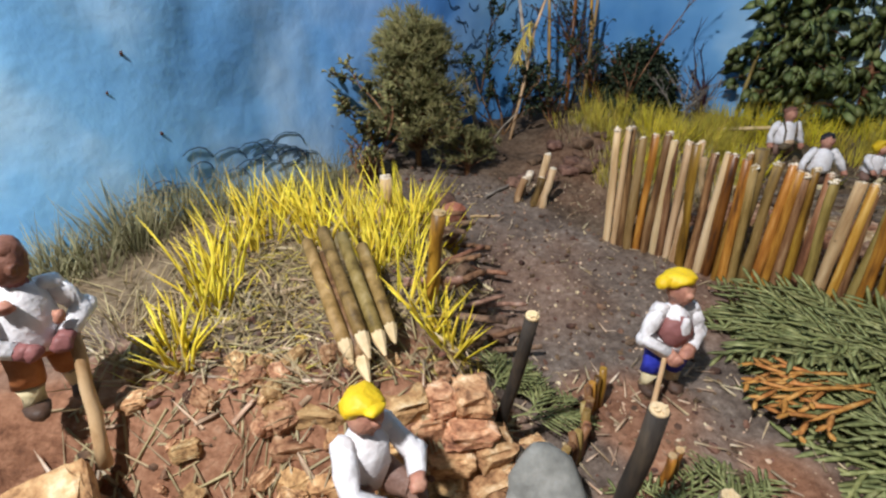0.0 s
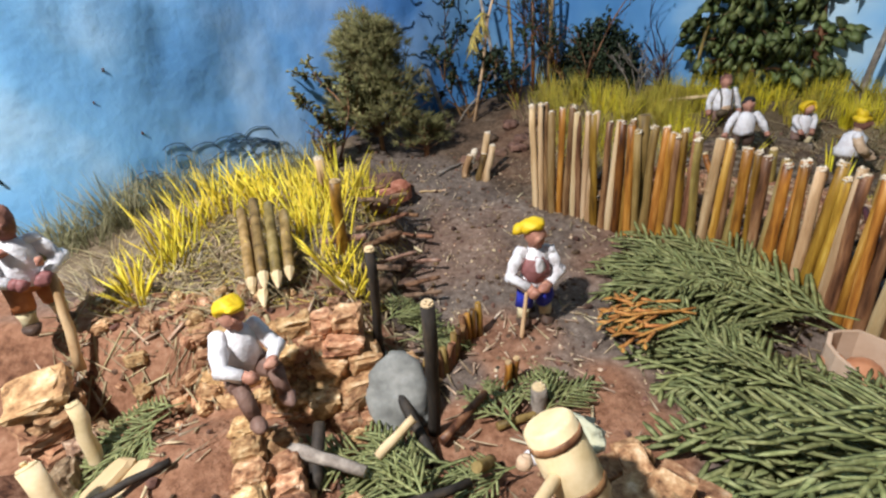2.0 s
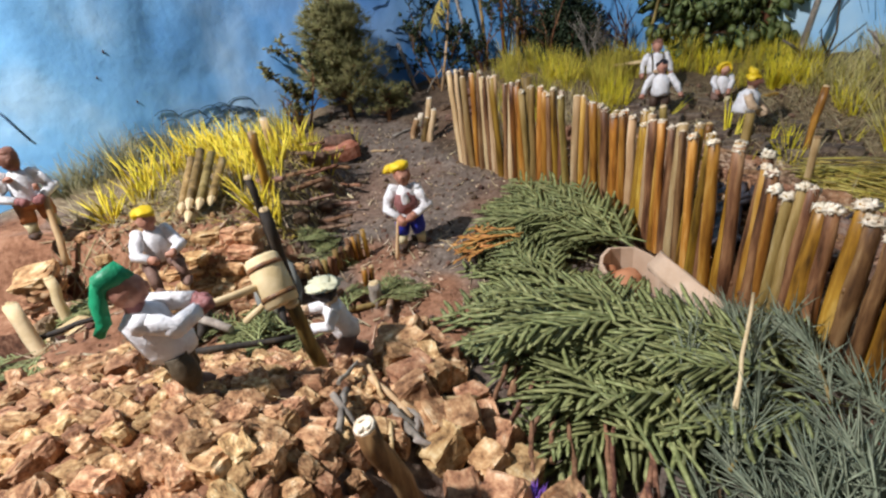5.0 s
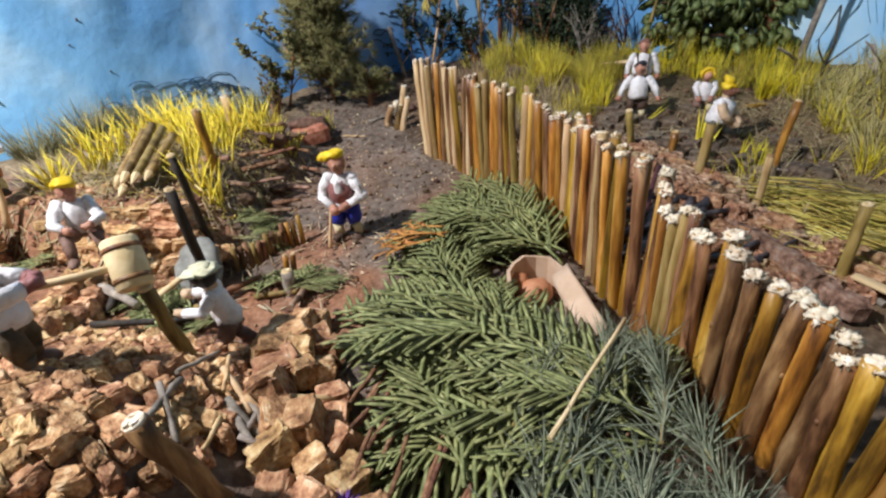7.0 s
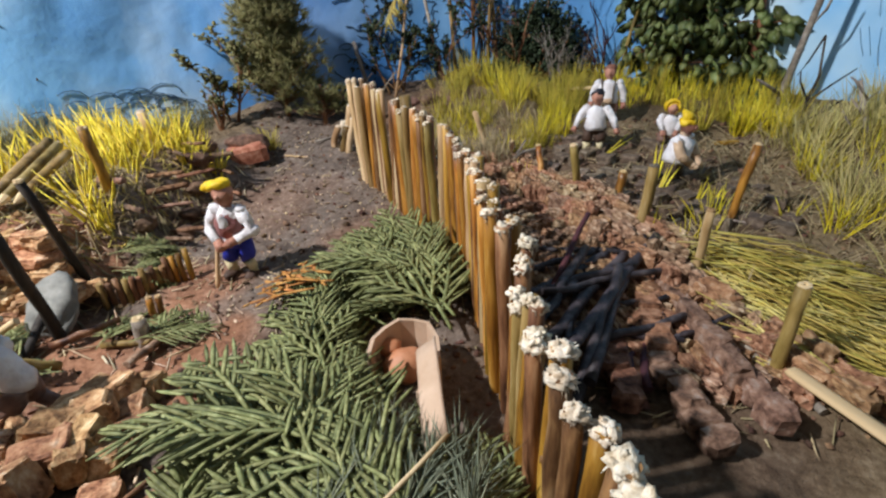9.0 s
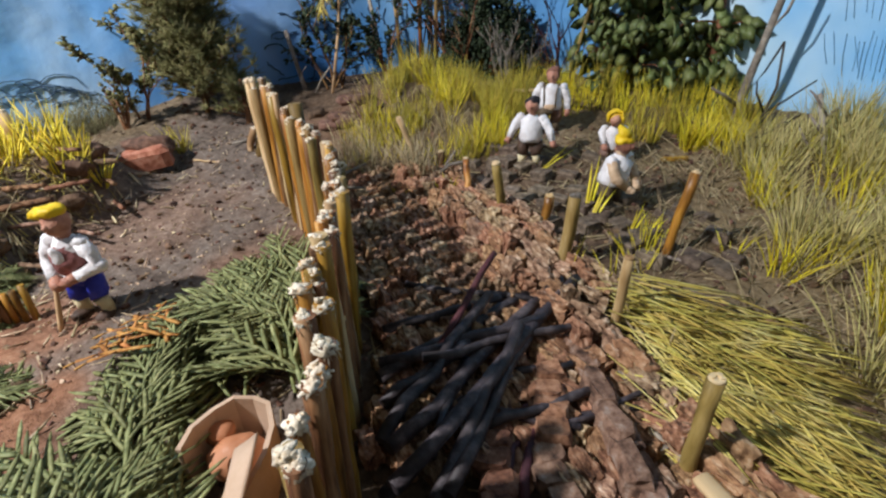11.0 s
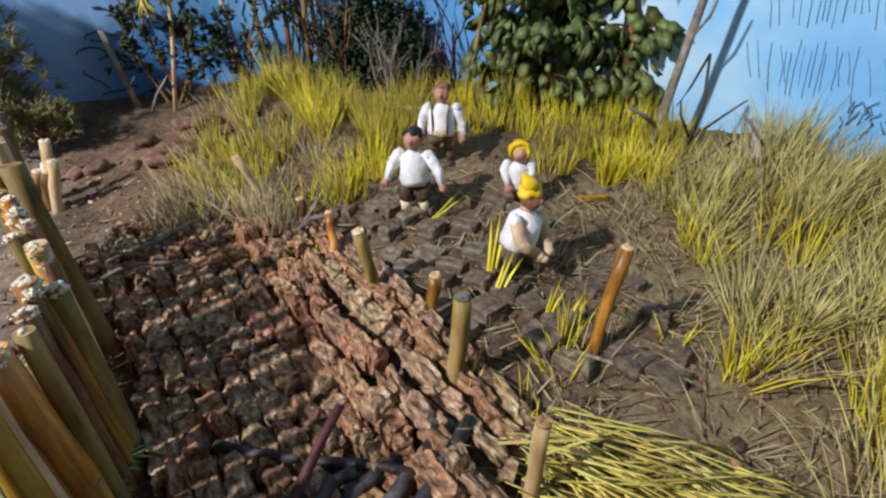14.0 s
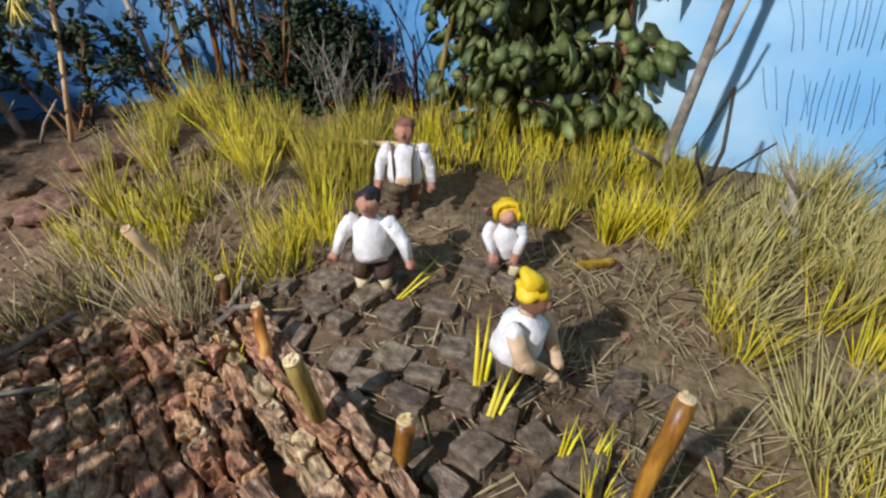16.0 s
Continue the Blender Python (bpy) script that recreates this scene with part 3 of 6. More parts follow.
def build_palisade():
    fence = thing("palisade", "curved palisade of upright brown and peeled twigs with frayed tops", "fence")
    kinds = ["varnish", "varnish", "varnish", "varnish", "varnish", "varnish", "olive", "peeled", "brownpole", "brownpole", "brownpole"]
    poles = {k: [pole_mesh(k, 31 * i + len(k)) for i in range(3)] for k in set(kinds)}
    tops = [fray_mesh(50 + i) for i in range(6)]
    line = [Vector(p) for p in FENCE]
    seg, t, i, n = 0, 0.0, 0, 0
    r = random.Random(12)
    while seg < len(line) - 1:
        a, b = line[seg], line[seg + 1]
        ln = (b - a).xy.length
        if t > ln:
            t -= ln
            seg += 1
            continue
        p = a + (b - a) * (t / ln)
        side = Vector(((b - a).y, -(b - a).x)).normalized() * r.uniform(-0.0016, 0.0016)
        x, y = p.x + side.x, p.y + side.y
        kind = r.choice(kinds)
        if n in (0, 1, 6, 9):
            kind = "peeled"
        size = r.uniform(0.80, 1.16) * (0.66 + 0.14 * sm(0.10, 0.0, y))
        ground, top = base_height(x, y) - 0.002, p.z + r.uniform(-0.004, 0.004)
        ob = part("pole", r.choice(poles[kind]), None, fence)
        ob.matrix_basis = pose(x, y, ground, r.uniform(-2.5, 2.5), r.uniform(-2.5, 2.5), r.uniform(0, 360)) @ Matrix.Diagonal((size, size, (top - ground) / 0.095, 1))
        q = part("frayed_top", r.choice(tops), None, ob, "pale frayed fibre")
        wide = 0.76 + 0.22 * sm(0.16, 0.05, y) + r.uniform(-0.12, 0.12)
        q.matrix_basis = Matrix.Translation((0, 0, 0.094)) @ Matrix.Diagonal((wide, wide, wide * 0.095 / (top - ground), 1))
        t += 0.0100 * size
        n += 1
    # a taller twig behind the row
    ob = part("pole", poles["olive"][0], None, fence)
    ob.matrix_basis = pose(0.2335, 0.294, base_height(0.2335, 0.294), 1, -2, 40) @ Matrix.Diagonal((1, 1, 1.12, 1))


build_palisade()


# ---- stakes and posts ----
def stake(name, label, foot, head, r, kind, capm="cutwood", category="stake", group="", point=False):
    """A stake driven into the ground: bark body, pale cut top."""
    foot, head = Vector(foot), Vector(head)
    g = Geo()
    n = 6
    d = head - foot
    rg = random.Random(int(abs(foot.x) * 9999) + int(abs(foot.y) * 7777))
    pts, rad = [], []
    for i in range(n):
        t = i / (n - 1)
        w = 0 if i in (0, n - 1) else r * 0.25
        pts.append(foot - d * 0.12 + d * 1.12 * t + Vector((rg.uniform(-w, w), rg.uniform(-w, w), 0)))
        rad.append(r * rg.uniform(0.92, 1.08))
    ob = thing(name, label, category, group)
    ob.location = foot
    g.tube([p - foot for p in pts], rad, 10)
    part("shaft", g, [kind], ob)
    c = Geo()
    u = d.normalized()
    c.tube([head - foot - u * 0.0002, head - foot + u * 0.0011], [r * 0.97, r * 0.86], 10)
    for _ in range(5):
        a = rg.uniform(0, 6.28)
        c.chunk(head - foot + u * 0.0012 + Vector((math.cos(a), math.sin(a), 0)) * r * 0.5, (r * 0.6, r * 0.4, r * 0.35), rot(0, 0, rg.uniform(0, 90)), 0, 0.3, rg)
    part("cut_top", c, [capm], ob, "pale cut wood")
    return ob


stake("stake", "thin black stake leaning beside the grey stone", (0.020, 0.138, 0.058), (0.029, 0.118, 0.151), 0.0031, "darkstake")
stake("stake", "black stake with a pale cut top beside the grey stone", (0.056, 0.086, 0.050), (0.061, 0.075, 0.142), 0.0034, "darkstake")
stake("stake", "olive stake with a split top under the wooden mallet", (0.117, -0.004, 0.072), (0.114, -0.010, 0.127), 0.0036, "olive")
stake("stake", "pale stake standing in red clay by a wooden block", (-0.107, 0.056, 0.070), (-0.112, 0.063, 0.105), 0.0034, "cutwood")
stake("stake", "thick pale stake at the front edge", (-0.080, 0.012, 0.060), (-0.100, 0.025, 0.108), 0.0042, "cutwood")
stake("stake", "olive stake with a frayed pale top at the front", (0.176, -0.066, 0.070), (0.168, -0.076, 0.122), 0.0042, "brownpole", "fray")
stake("stake", "frayed pale stake standing in yellow grass", (-0.046, 0.292, 0.105), (-0.041, 0.285, 0.163), 0.0045, "peeled", "fray")
stake("stake", "yellow-brown split stake in yellow grass", (-0.013, 0.206, 0.100), (-0.005, 0.196, 0.167), 0.0040, "varnish", "peeled")
stake("stake", "small peg stuck in the soil", (0.113, 0.095, 0.050), (0.114, 0.096, 0.072), 0.0042, "greytwig")
G_POST = "posts round the dug plot"
stake("post", "olive post with a pale cut top by the bark strip", (0.374, 0.335, 0.085), (0.368, 0.331, 0.128), 0.0036, "olive", group=G_POST)
stake("post", "thick olive-grey post by the bark strip", (0.423, 0.271, 0.072), (0.426, 0.275, 0.128), 0.0040, "olive", "greytwig", group=G_POST)
stake("post", "short brown post split down one side", (0.406, 0.315, 0.080), (0.410, 0.320, 0.109), 0.0036, "varnish", "peeled", group=G_POST)
stake("post", "tall yellow-brown post leaning outwards", (0.490, 0.298, 0.080), (0.499, 0.304, 0.138), 0.0031, "varnish", group=G_POST)
stake("post", "thin yellow-brown post by the bark strip", (0.339, 0.372, 0.088), (0.334, 0.384, 0.113), 0.0029, "varnish", group=G_POST)
stake("post", "short red-brown post among dry grass", (0.304, 0.412, 0.084), (0.303, 0.415, 0.109), 0.0032, "brownpole", group=G_POST)
stake("post", "thin peeled grey stick leaning by the straw", (0.453, 0.221, 0.062), (0.455, 0.223, 0.116), 0.0029, "peeled", "peeled", group=G_POST)
stake("post", "thick olive post beside the cut straw", (0.478, 0.140, 0.052), (0.479, 0.143, 0.111), 0.0034, "olive", group=G_POST)
stake("post", "forked peeled stick in tall grass", (0.275, 0.424, 0.098), (0.264, 0.412, 0.140), 0.0030, "peeled", "peeled", group=G_POST)
for x, y, h, k in ((0.101, 0.424, 0.052, "peeled"), (0.096, 0.420, 0.030, "olive"), (0.106, 0.418, 0.040, "peeled"), (0.080, 0.428, 0.026, "peeled"), (0.086, 0.432, 0.030, "fray")):
    z = base_height(x, y)
    stake("post", "pale split stump of a twig beside the path", (x, y, z), (x + 0.010, y + 0.004, z + h), 0.0038, k, "fray", "stake", "stumps beside the path")


# ---- painted clay figures ----
def figure(label, foot, yaw, H, legs, arms, cols, hat=None, lean=0.0, wide=1.0, extra=None):
    """A hand-modelled clay figure as one plain mesh. Local axes: x to its left hand, y ahead, z up, in units of its height."""
    g, used = Geo(), []

    def mi(c):
        if c not in used:
            used.append(c)
        return used.index(c)

    hip = Vector((0, legs.get("hip_y", 0), legs.get("hip", 0.40)))
    chest = hip + Vector((0, lean * 0.32, 0.34 - abs(lean) * 0.06))
    for s, (knee, ankle) in zip((-1, 1), legs["legs"]):
        top = hip + Vector((s * 0.085 * wide, 0, -0.02))
        knee, ankle = Vector(knee), Vector(ankle)
        g.tube([top + Vector((0, 0, 0.07)), (top + knee) / 2, knee], [0.088, 0.085, 0.074], 10, mi(cols["pants"]))
        g.tube([knee + (knee - ankle) * 0.02, (knee + ankle) / 2, ankle], [0.064, 0.058, 0.05], 10, mi(cols["sock"]))
        g.blob(ankle + Vector((0, 0.045, -0.005)), (0.062, 0.105, 0.05), None, mi(cols["shoe"]), 2, 0.2)
    g.blob(hip + Vector((0, 0, 0.03)), (0.15 * wide, 0.115, 0.10), None, mi(cols["pants"]), 2, 0.15)
    mid = (hip + chest) / 2
    g.tube([hip + Vector((0, 0, 0.03)), hip + Vector((0, 0, 0.09)), mid, chest, chest + Vector((0, 0, 0.085))], [0.142 * wide, 0.150 * wide, 0.140 * wide, 0.132 * wide, 0.055], 14, mi(cols["shirt"]))
    if "vest" in cols:
        g.blob(mid + Vector((0, 0.03, 0.05)), (0.140, 0.145, 0.16), None, mi(cols["vest"]), 3, 0.06)
        g.blob(mid + Vector((0, 0.150, 0.12)), (0.05, 0.03, 0.09), None, mi(cols["shirt"]), 2, 0.1)
    for s, (elbow, hand) in zip((-1, 1), arms):
        sh = chest + Vector((s * 0.140 * wide, 0, 0.03))
        elbow, hand = Vector(elbow), Vector(hand)
        g.blob(sh, (0.068, 0.068, 0.064), None, mi(cols["shirt"]), 2, 0.15)
        wrist = elbow + (hand - elbow) * 0.72
        g.tube([sh, (sh + elbow) / 2, elbow, wrist], [0.062, 0.066, 0.062, 0.052], 10, mi(cols.get("sleeve", cols["shirt"])))
        g.blob(elbow, (0.062, 0.062, 0.062), None, mi(cols.get("sleeve", cols["shirt"])), 2, 0.12)
        g.tube([wrist, hand], [0.05, 0.045], 8, mi(cols["skin"]))
        g.blob(hand, (0.052, 0.055, 0.048), None, mi(cols["skin"]), 2, 0.25, 3)
    head = chest + Vector((0, lean * 0.10 + 0.01, 0.20))
    g.tube([chest + Vector((0, 0, 0.06)), head], [0.062, 0.06], 10, mi(cols["skin"]))
    g.blob(head, (0.095, 0.105, 0.115), None, mi(cols.get("face", cols["skin"])), 3, 0.12)
    g.blob(head + Vector((0, 0.10, -0.005)), (0.024, 0.03, 0.03), None, mi(cols.get("face", cols["skin"])), 2)
    if hat:
        kind, c = hat
        if kind == "beret":
            g.blob(head + Vector((0.03, -0.01, 0.095)), (0.118, 0.112, 0.060), rot(0, 8, 0), mi(c), 3, 0.12)
            g.blob(head + Vector((0.13, -0.01, 0.075)), (0.075, 0.07, 0.045), rot(0, 20, 0), mi(c), 2, 0.2)
        elif kind == "cap":
            g.blob(head + Vector((0, -0.015, 0.06)), (0.112, 0.118, 0.085), None, mi(c), 3, 0.1)
            g.blob(head + Vector((0, 0.10, 0.085)), (0.075, 0.055, 0.028), rot(18, 0, 0), mi(c), 2, 0.15)
        elif kind == "peak":
            g.blob(head + Vector((0, -0.01, 0.06)), (0.112, 0.115, 0.075), None, mi(c), 3, 0.1)
            g.tube([head + Vector((0, 0, 0.08)), head + Vector((0.02, -0.03, 0.15)), head + Vector((0.0, -0.09, 0.20))], [0.095, 0.065, 0.03], 10, mi(c))
        elif kind == "long":
            g.tube([head + Vector((0, 0.05, 0.06)), head + Vector((0, 0.0, 0.11)), head + Vector((0, -0.09, 0.08)), head + Vector((0, -0.15, -0.03)), head + Vector((0.01, -0.17, -0.16)), head + Vector((0.03, -0.23, -0.22))], [0.045, 0.078, 0.066, 0.048, 0.040, 0.024], 10, mi(c))
        elif kind == "hair":
            g.blob(head + Vector((0, -0.025, 0.05)), (0.105, 0.105, 0.09), None, mi(c), 3, 0.12)
        elif kind == "hood":
            g.blob(head + Vector((0, -0.03, 0.035)), (0.145, 0.125, 0.135), None, mi(c), 3, 0.12)
            g.tube([head + Vector((0.125 * math.cos(w), 0.06, 0.02 + 0.125 * math.sin(w))) for w in (-0.5, 0.2, 0.9, 1.57, 2.24, 2.94, 3.64)], 0.032, 8, mi(c))
            g.blob(head + Vector((0, 0.065, -0.01)), (0.085, 0.06, 0.10), None, mi("skin"), 3, 0.1)
        elif kind == "brim":
            g.blob(head + Vector((0, 0, 0.075)), (0.22, 0.15, 0.030), rot(0, 8, 0), mi(c), 3, 0.45, 3.0)
            g.blob(head + Vector((0.03, 0, 0.095)), (0.09, 0.08, 0.030), None, mi(c), 2, 0.3)
    if extra:
        extra(g, mi, chest, hip, head)
    for i, v in enumerate(g.v):
        q = v + Vector((noise.noise(v * 11), noise.noise(v * 11 + Vector((9, 3, 1))), noise.noise(v * 11 + Vector((2, 8, 5))))) * 0.022
        q += Vector((noise.noise(v * 27), noise.noise(v * 27 + Vector((3, 7, 1))), noise.noise(v * 27 + Vector((6, 2, 9))))) * 0.010
        g.v[i] = q * H
    return thing("clay_figurine", label, "figurine", "clay figurines", geo=g, mats=used, m=pose(*foot, 0, 0, yaw))


STAND = {"hip": 0.40, "legs": (((-0.10, 0.03, 0.22), (-0.11, 0.0, 0.055)), ((0.10, 0.03, 0.22), (0.12, 0.0, 0.055)))}
SIT = {"hip": 0.20, "hip_y": -0.08, "legs": (((-0.14, 0.20, 0.26), (-0.15, 0.28, 0.04)), ((0.14, 0.22, 0.27), (0.13, 0.36, 0.03)))}
KNEEL = {"hip": 0.24, "legs": (((-0.12, 0.16, 0.20), (-0.12, 0.10, 0.02)), ((0.12, 0.10, 0.10), (0.12, -0.18, 0.03)))}


CROUCH = {"hip": 0.35, "legs": (((-0.12, 0.12, 0.19), (-0.12, 0.05, 0.03)), ((0.12, 0.03, 0.18), (0.12, -0.12, 0.03)))}


def digger(g, mi, chest, hip, head):
    g.blob(chest + Vector((-0.10, 0.14, -0.12)), (0.04, 0.03, 0.04), None, mi("skin"), 2, 0.3)
    g.blob(chest + Vector((0.09, 0.13, 0.02)), (0.045, 0.03, 0.035), None, mi("skin"), 2, 0.3)


def bearer(g, mi, chest, hip, head):
    for s in (-1, 1):
        g.tube([hip + Vector((s * 0.09, 0.165, 0.06)), chest + Vector((s * 0.10, 0.165, -0.04)), chest + Vector((s * 0.11, 0.06, 0.09))], 0.014, 6, mi("olivep"))
    g.blob(hip + Vector((0, 0.16, 0.07)), (0.10, 0.06, 0.06), None, mi("beige"), 2, 0.2)
    g.blob(hip + Vector((0.06, 0.19, 0.0)), (0.13, 0.08, 0.07), None, mi("olivep"), 2, 0.2)


figure("clay figurine in torn white shirt and rust breeches beside a spade", (-0.166, 0.121, base_height(-0.166, 0.121) + 0.011), -128, 0.069, STAND,
       (((-0.25, 0.06, 0.56), (-0.06, 0.20, 0.46)), ((0.25, 0.06, 0.56), (0.06, 0.21, 0.48))),
       {"pants": "orangep", "sock": "sock", "shoe": "shoe", "shirt": "shirt", "skin": "vest", "face": "dskin"}, ("hair", "dskin"), 0.1, 1.0, digger)
figure("clay figurine in white shirt and yellow cap sitting on cork", (-0.033, 0.082, 0.092), -138, 0.063, SIT,
       (((-0.22, 0.12, 0.40), (-0.10, 0.28, 0.36)), ((0.22, 0.14, 0.40), (0.06, 0.32, 0.36))),
       {"pants": "brownp", "sock": "brownp", "shoe": "brownp", "shirt": "shirt", "skin": "skin"}, ("cap", "yellow"), 0.12, 1.0)
figure("clay figurine in mauve waistcoat, blue shorts and yellow beret", (0.125, 0.183, base_height(0.12, 0.183) - 0.003), -172, 0.074, STAND,
       (((-0.23, 0.04, 0.55), (-0.03, 0.19, 0.47)), ((0.23, 0.04, 0.55), (0.05, 0.20, 0.44))),
       {"pants": "bluep", "sock": "sock", "shoe": "shoe", "shirt": "shirt", "vest": "vest", "skin": "skin"}, ("beret", "yellow"), 0.05, 0.9)
figure("clay figurine in white smock and green stocking cap swinging a mallet", (0.079, -0.046, 0.103), -50, 0.063, STAND,
       (((-0.10, 0.10, 0.72), (0.03, 0.26, 0.72)), ((0.20, 0.08, 0.68), (0.08, 0.28, 0.70))),
       {"pants": "olivep", "sock": "olivep", "shoe": "brownp", "shirt": "shirt", "skin": "vest", "face": "skin"}, ("long", "greencap"), -0.24, 1.05)
figure("clay figurine with pale brimmed hat crouching to hold a stake", (0.119, 0.027, base_height(0.119, 0.027) - 0.001), 118, 0.060, CROUCH,
       (((-0.20, 0.16, 0.62), (-0.10, 0.36, 0.62)), ((0.20, 0.16, 0.62), (0.16, 0.34, 0.66))),
       {"pants": "brownp", "sock": "brownp", "shoe": "brownp", "shirt": "shirt", "skin": "beige", "face": "hair"}, ("brim", "palehat"), 0.2, 0.85)
figure("clay figurine with black hair, white shirt and dark breeches", (0.387, 0.416, base_height(0.387, 0.416) - 0.002), 172, 0.060, STAND,
       (((-0.29, 0.04, 0.60), (-0.36, 0.12, 0.42)), ((0.27, 0.02, 0.58), (0.33, 0.08, 0.42))),
       {"pants": "shoe", "sock": "sock", "shoe": "shoe", "shirt": "shirt", "skin": "skin"}, ("hair", "hair"), 0.05, 1.15)
figure("clay figurine in white shirt with braces holding a bundle", (0.400, 0.490, base_height(0.400, 0.490) - 0.005), 176, 0.062, STAND,
       (((-0.26, 0.00, 0.58), (-0.28, 0.10, 0.38)), ((0.26, 0.00, 0.58), (0.28, 0.10, 0.38))),
       {"pants": "brownp", "sock": "olivep", "shoe": "shoe", "shirt": "shirt", "skin": "skin", "face": "skin"}, ("hair", "dskin"), 0.0, 1.28, bearer)
figure("small clay figurine with yellow cap bending in the plot", (0.459, 0.432, base_height(0.459, 0.432) - 0.001), 175, 0.052, KNEEL,
       (((-0.18, 0.10, 0.50), (-0.10, 0.24, 0.30)), ((0.18, 0.10, 0.50), (0.10, 0.24, 0.30))),
       {"pants": "brownp", "sock": "sock", "shoe": "shoe", "shirt": "shirt", "skin": "skin"}, ("hood", "yellow"), 0.2, 1.1)
figure("clay figurine in cream smock and yellow peaked hat", (0.455, 0.357, base_height(0.455, 0.357) - 0.006), -125, 0.062, STAND,
       (((-0.20, 0.16, 0.56), (-0.06, 0.30, 0.44)), ((0.20, 0.16, 0.56), (0.06, 0.30, 0.42))),
       {"pants": "olivep", "sock": "shoe", "shoe": "shoe", "shirt": "shirt", "sleeve": "beige", "skin": "beige", "face": "dskin"}, ("peak", "yellow"), 0.2, 1.2)


def shaft(name, label, a, b, r, kind, category="stick", group="", bend=0.0, seg=8, n=6, taper=0.85):
    """A loose stick between two places."""
    a, b = Vector(a), Vector(b)
    rg = random.Random(int(a.x * 99991) ^ int(b.y * 77773))
    g = Geo()
    pts = [a + (b - a) * (i / (n - 1)) - a + Vector((rg.uniform(-1, 1), rg.uniform(-1, 1), rg.uniform(-1, 1))) * (bend if 0 < i < n - 1 else 0) for i in range(n)]
    g.tube(pts, [r * (1 - (1 - taper) * i / (n - 1)) * rg.uniform(0.93, 1.07) for i in range(n)], seg)
    ob = thing(name, label, category, group, geo=g, mats=[kind])
    ob.location = a
    return ob


shaft("digging_stick", "thin wooden stick stuck in the clay before the figurine", (0.113, 0.163, 0.052), (0.119, 0.171, 0.094), 0.0016, "peeled", "tool")
shaft("spade_handle", "pale whittled spade handle leaning on the torn-shirted figurine", (-0.146, 0.106, 0.093), (-0.151, 0.121, 0.148), 0.0028, "peeled", "tool", bend=0.0006)
def flat_reed(label, a, b, w):
    g = Geo()
    a, b = Vector(a), Vector(b)
    d = b - a
    for k in (-1, 0, 1):
        g.blade(Vector((k * w * 0.9, 0, 0)), d + Vector((k * w * 2.2, 0, -0.006 * abs(k))), w, Vector((0.002 * k, 0, -0.002)))
    thing("reed_leaf", label, "reed", "reed leaves", geo=g, mats=["bright"], m=Matrix.Translation(a))


flat_reed("bright yellow reed leaf standing beside the cream figurine", (0.440, 0.352, 0.086), (0.445, 0.366, 0.132), 0.0016)
flat_reed("bright yellow reed leaf standing beside the cream figurine", (0.442, 0.334, 0.083), (0.454, 0.346, 0.118), 0.0014)
flat_reed("yellow-green reed leaf stuck in the dug plot", (0.469, 0.318, 0.082), (0.477, 0.327, 0.110), 0.0009)
flat_reed("yellow-green reed leaf stuck in the dug plot", (0.480, 0.316, 0.082), (0.492, 0.327, 0.106), 0.0007)
flat_reed("thin green reed leaf leaning beside the dark-capped figurine", (0.398, 0.410, 0.097), (0.424, 0.418, 0.126), 0.0009)
shaft("carrying_pole", "pale stick held across the back figurine", (0.342, 0.566, 0.141), (0.415, 0.520, 0.150), 0.0026, "peeled", "stick")


def build_mallet():
    ob = thing("mallet", "pale wooden mallet with two dark bands over a stake", "mallet")
    c, ax = Vector((0.105, -0.006, 0.1375)), Vector((-0.40, 0.36, 0.84)).normalized()
    ob.location = c
    g = Geo()
    g.tube([-ax * 0.0125, -ax * 0.0115, ax * 0.0, ax * 0.0115, ax * 0.0125], [0.0070, 0.0080, 0.0083, 0.0080, 0.0070], 16)
    part("mallet_head", g, ["cutwood"], ob)
    for s in (-0.0075, 0.0075):
        b = Geo()
        b.tube([ax * (s - 0.0011), ax * (s + 0.0011)], [0.0084, 0.0084], 16)
        part("band", b, ["brownpole"], ob, "dark brown band")
    h = Geo()
    h.tube([(0, 0, 0), Vector((0.095, -0.020, 0.139)) - c, Vector((0.078, -0.042, 0.142)) - c], [0.0019, 0.0019, 0.0018], 8)
    part("handle", h, ["cutwood"], ob)


build_mallet()


# ---- large plants behind ----
def branchlet(g, a, d, ln, r, m, rg, droop=0.3, n=4):
    pts, p, v = [Vector(a)], Vector(a), Vector(d).normalized()
    for i in range(n):
        v = (v + Vector((rg.uniform(-0.25, 0.25), rg.uniform(-0.25, 0.25), rg.uniform(-0.15, 0.15) - droop * 0.1))).normalized()
        p = p + v * ln / n
        pts.append(p.copy())
    g.tube(pts, [r * (1 - 0.7 * i / n) for i in range(n + 1)], 5, m)
    return pts, v


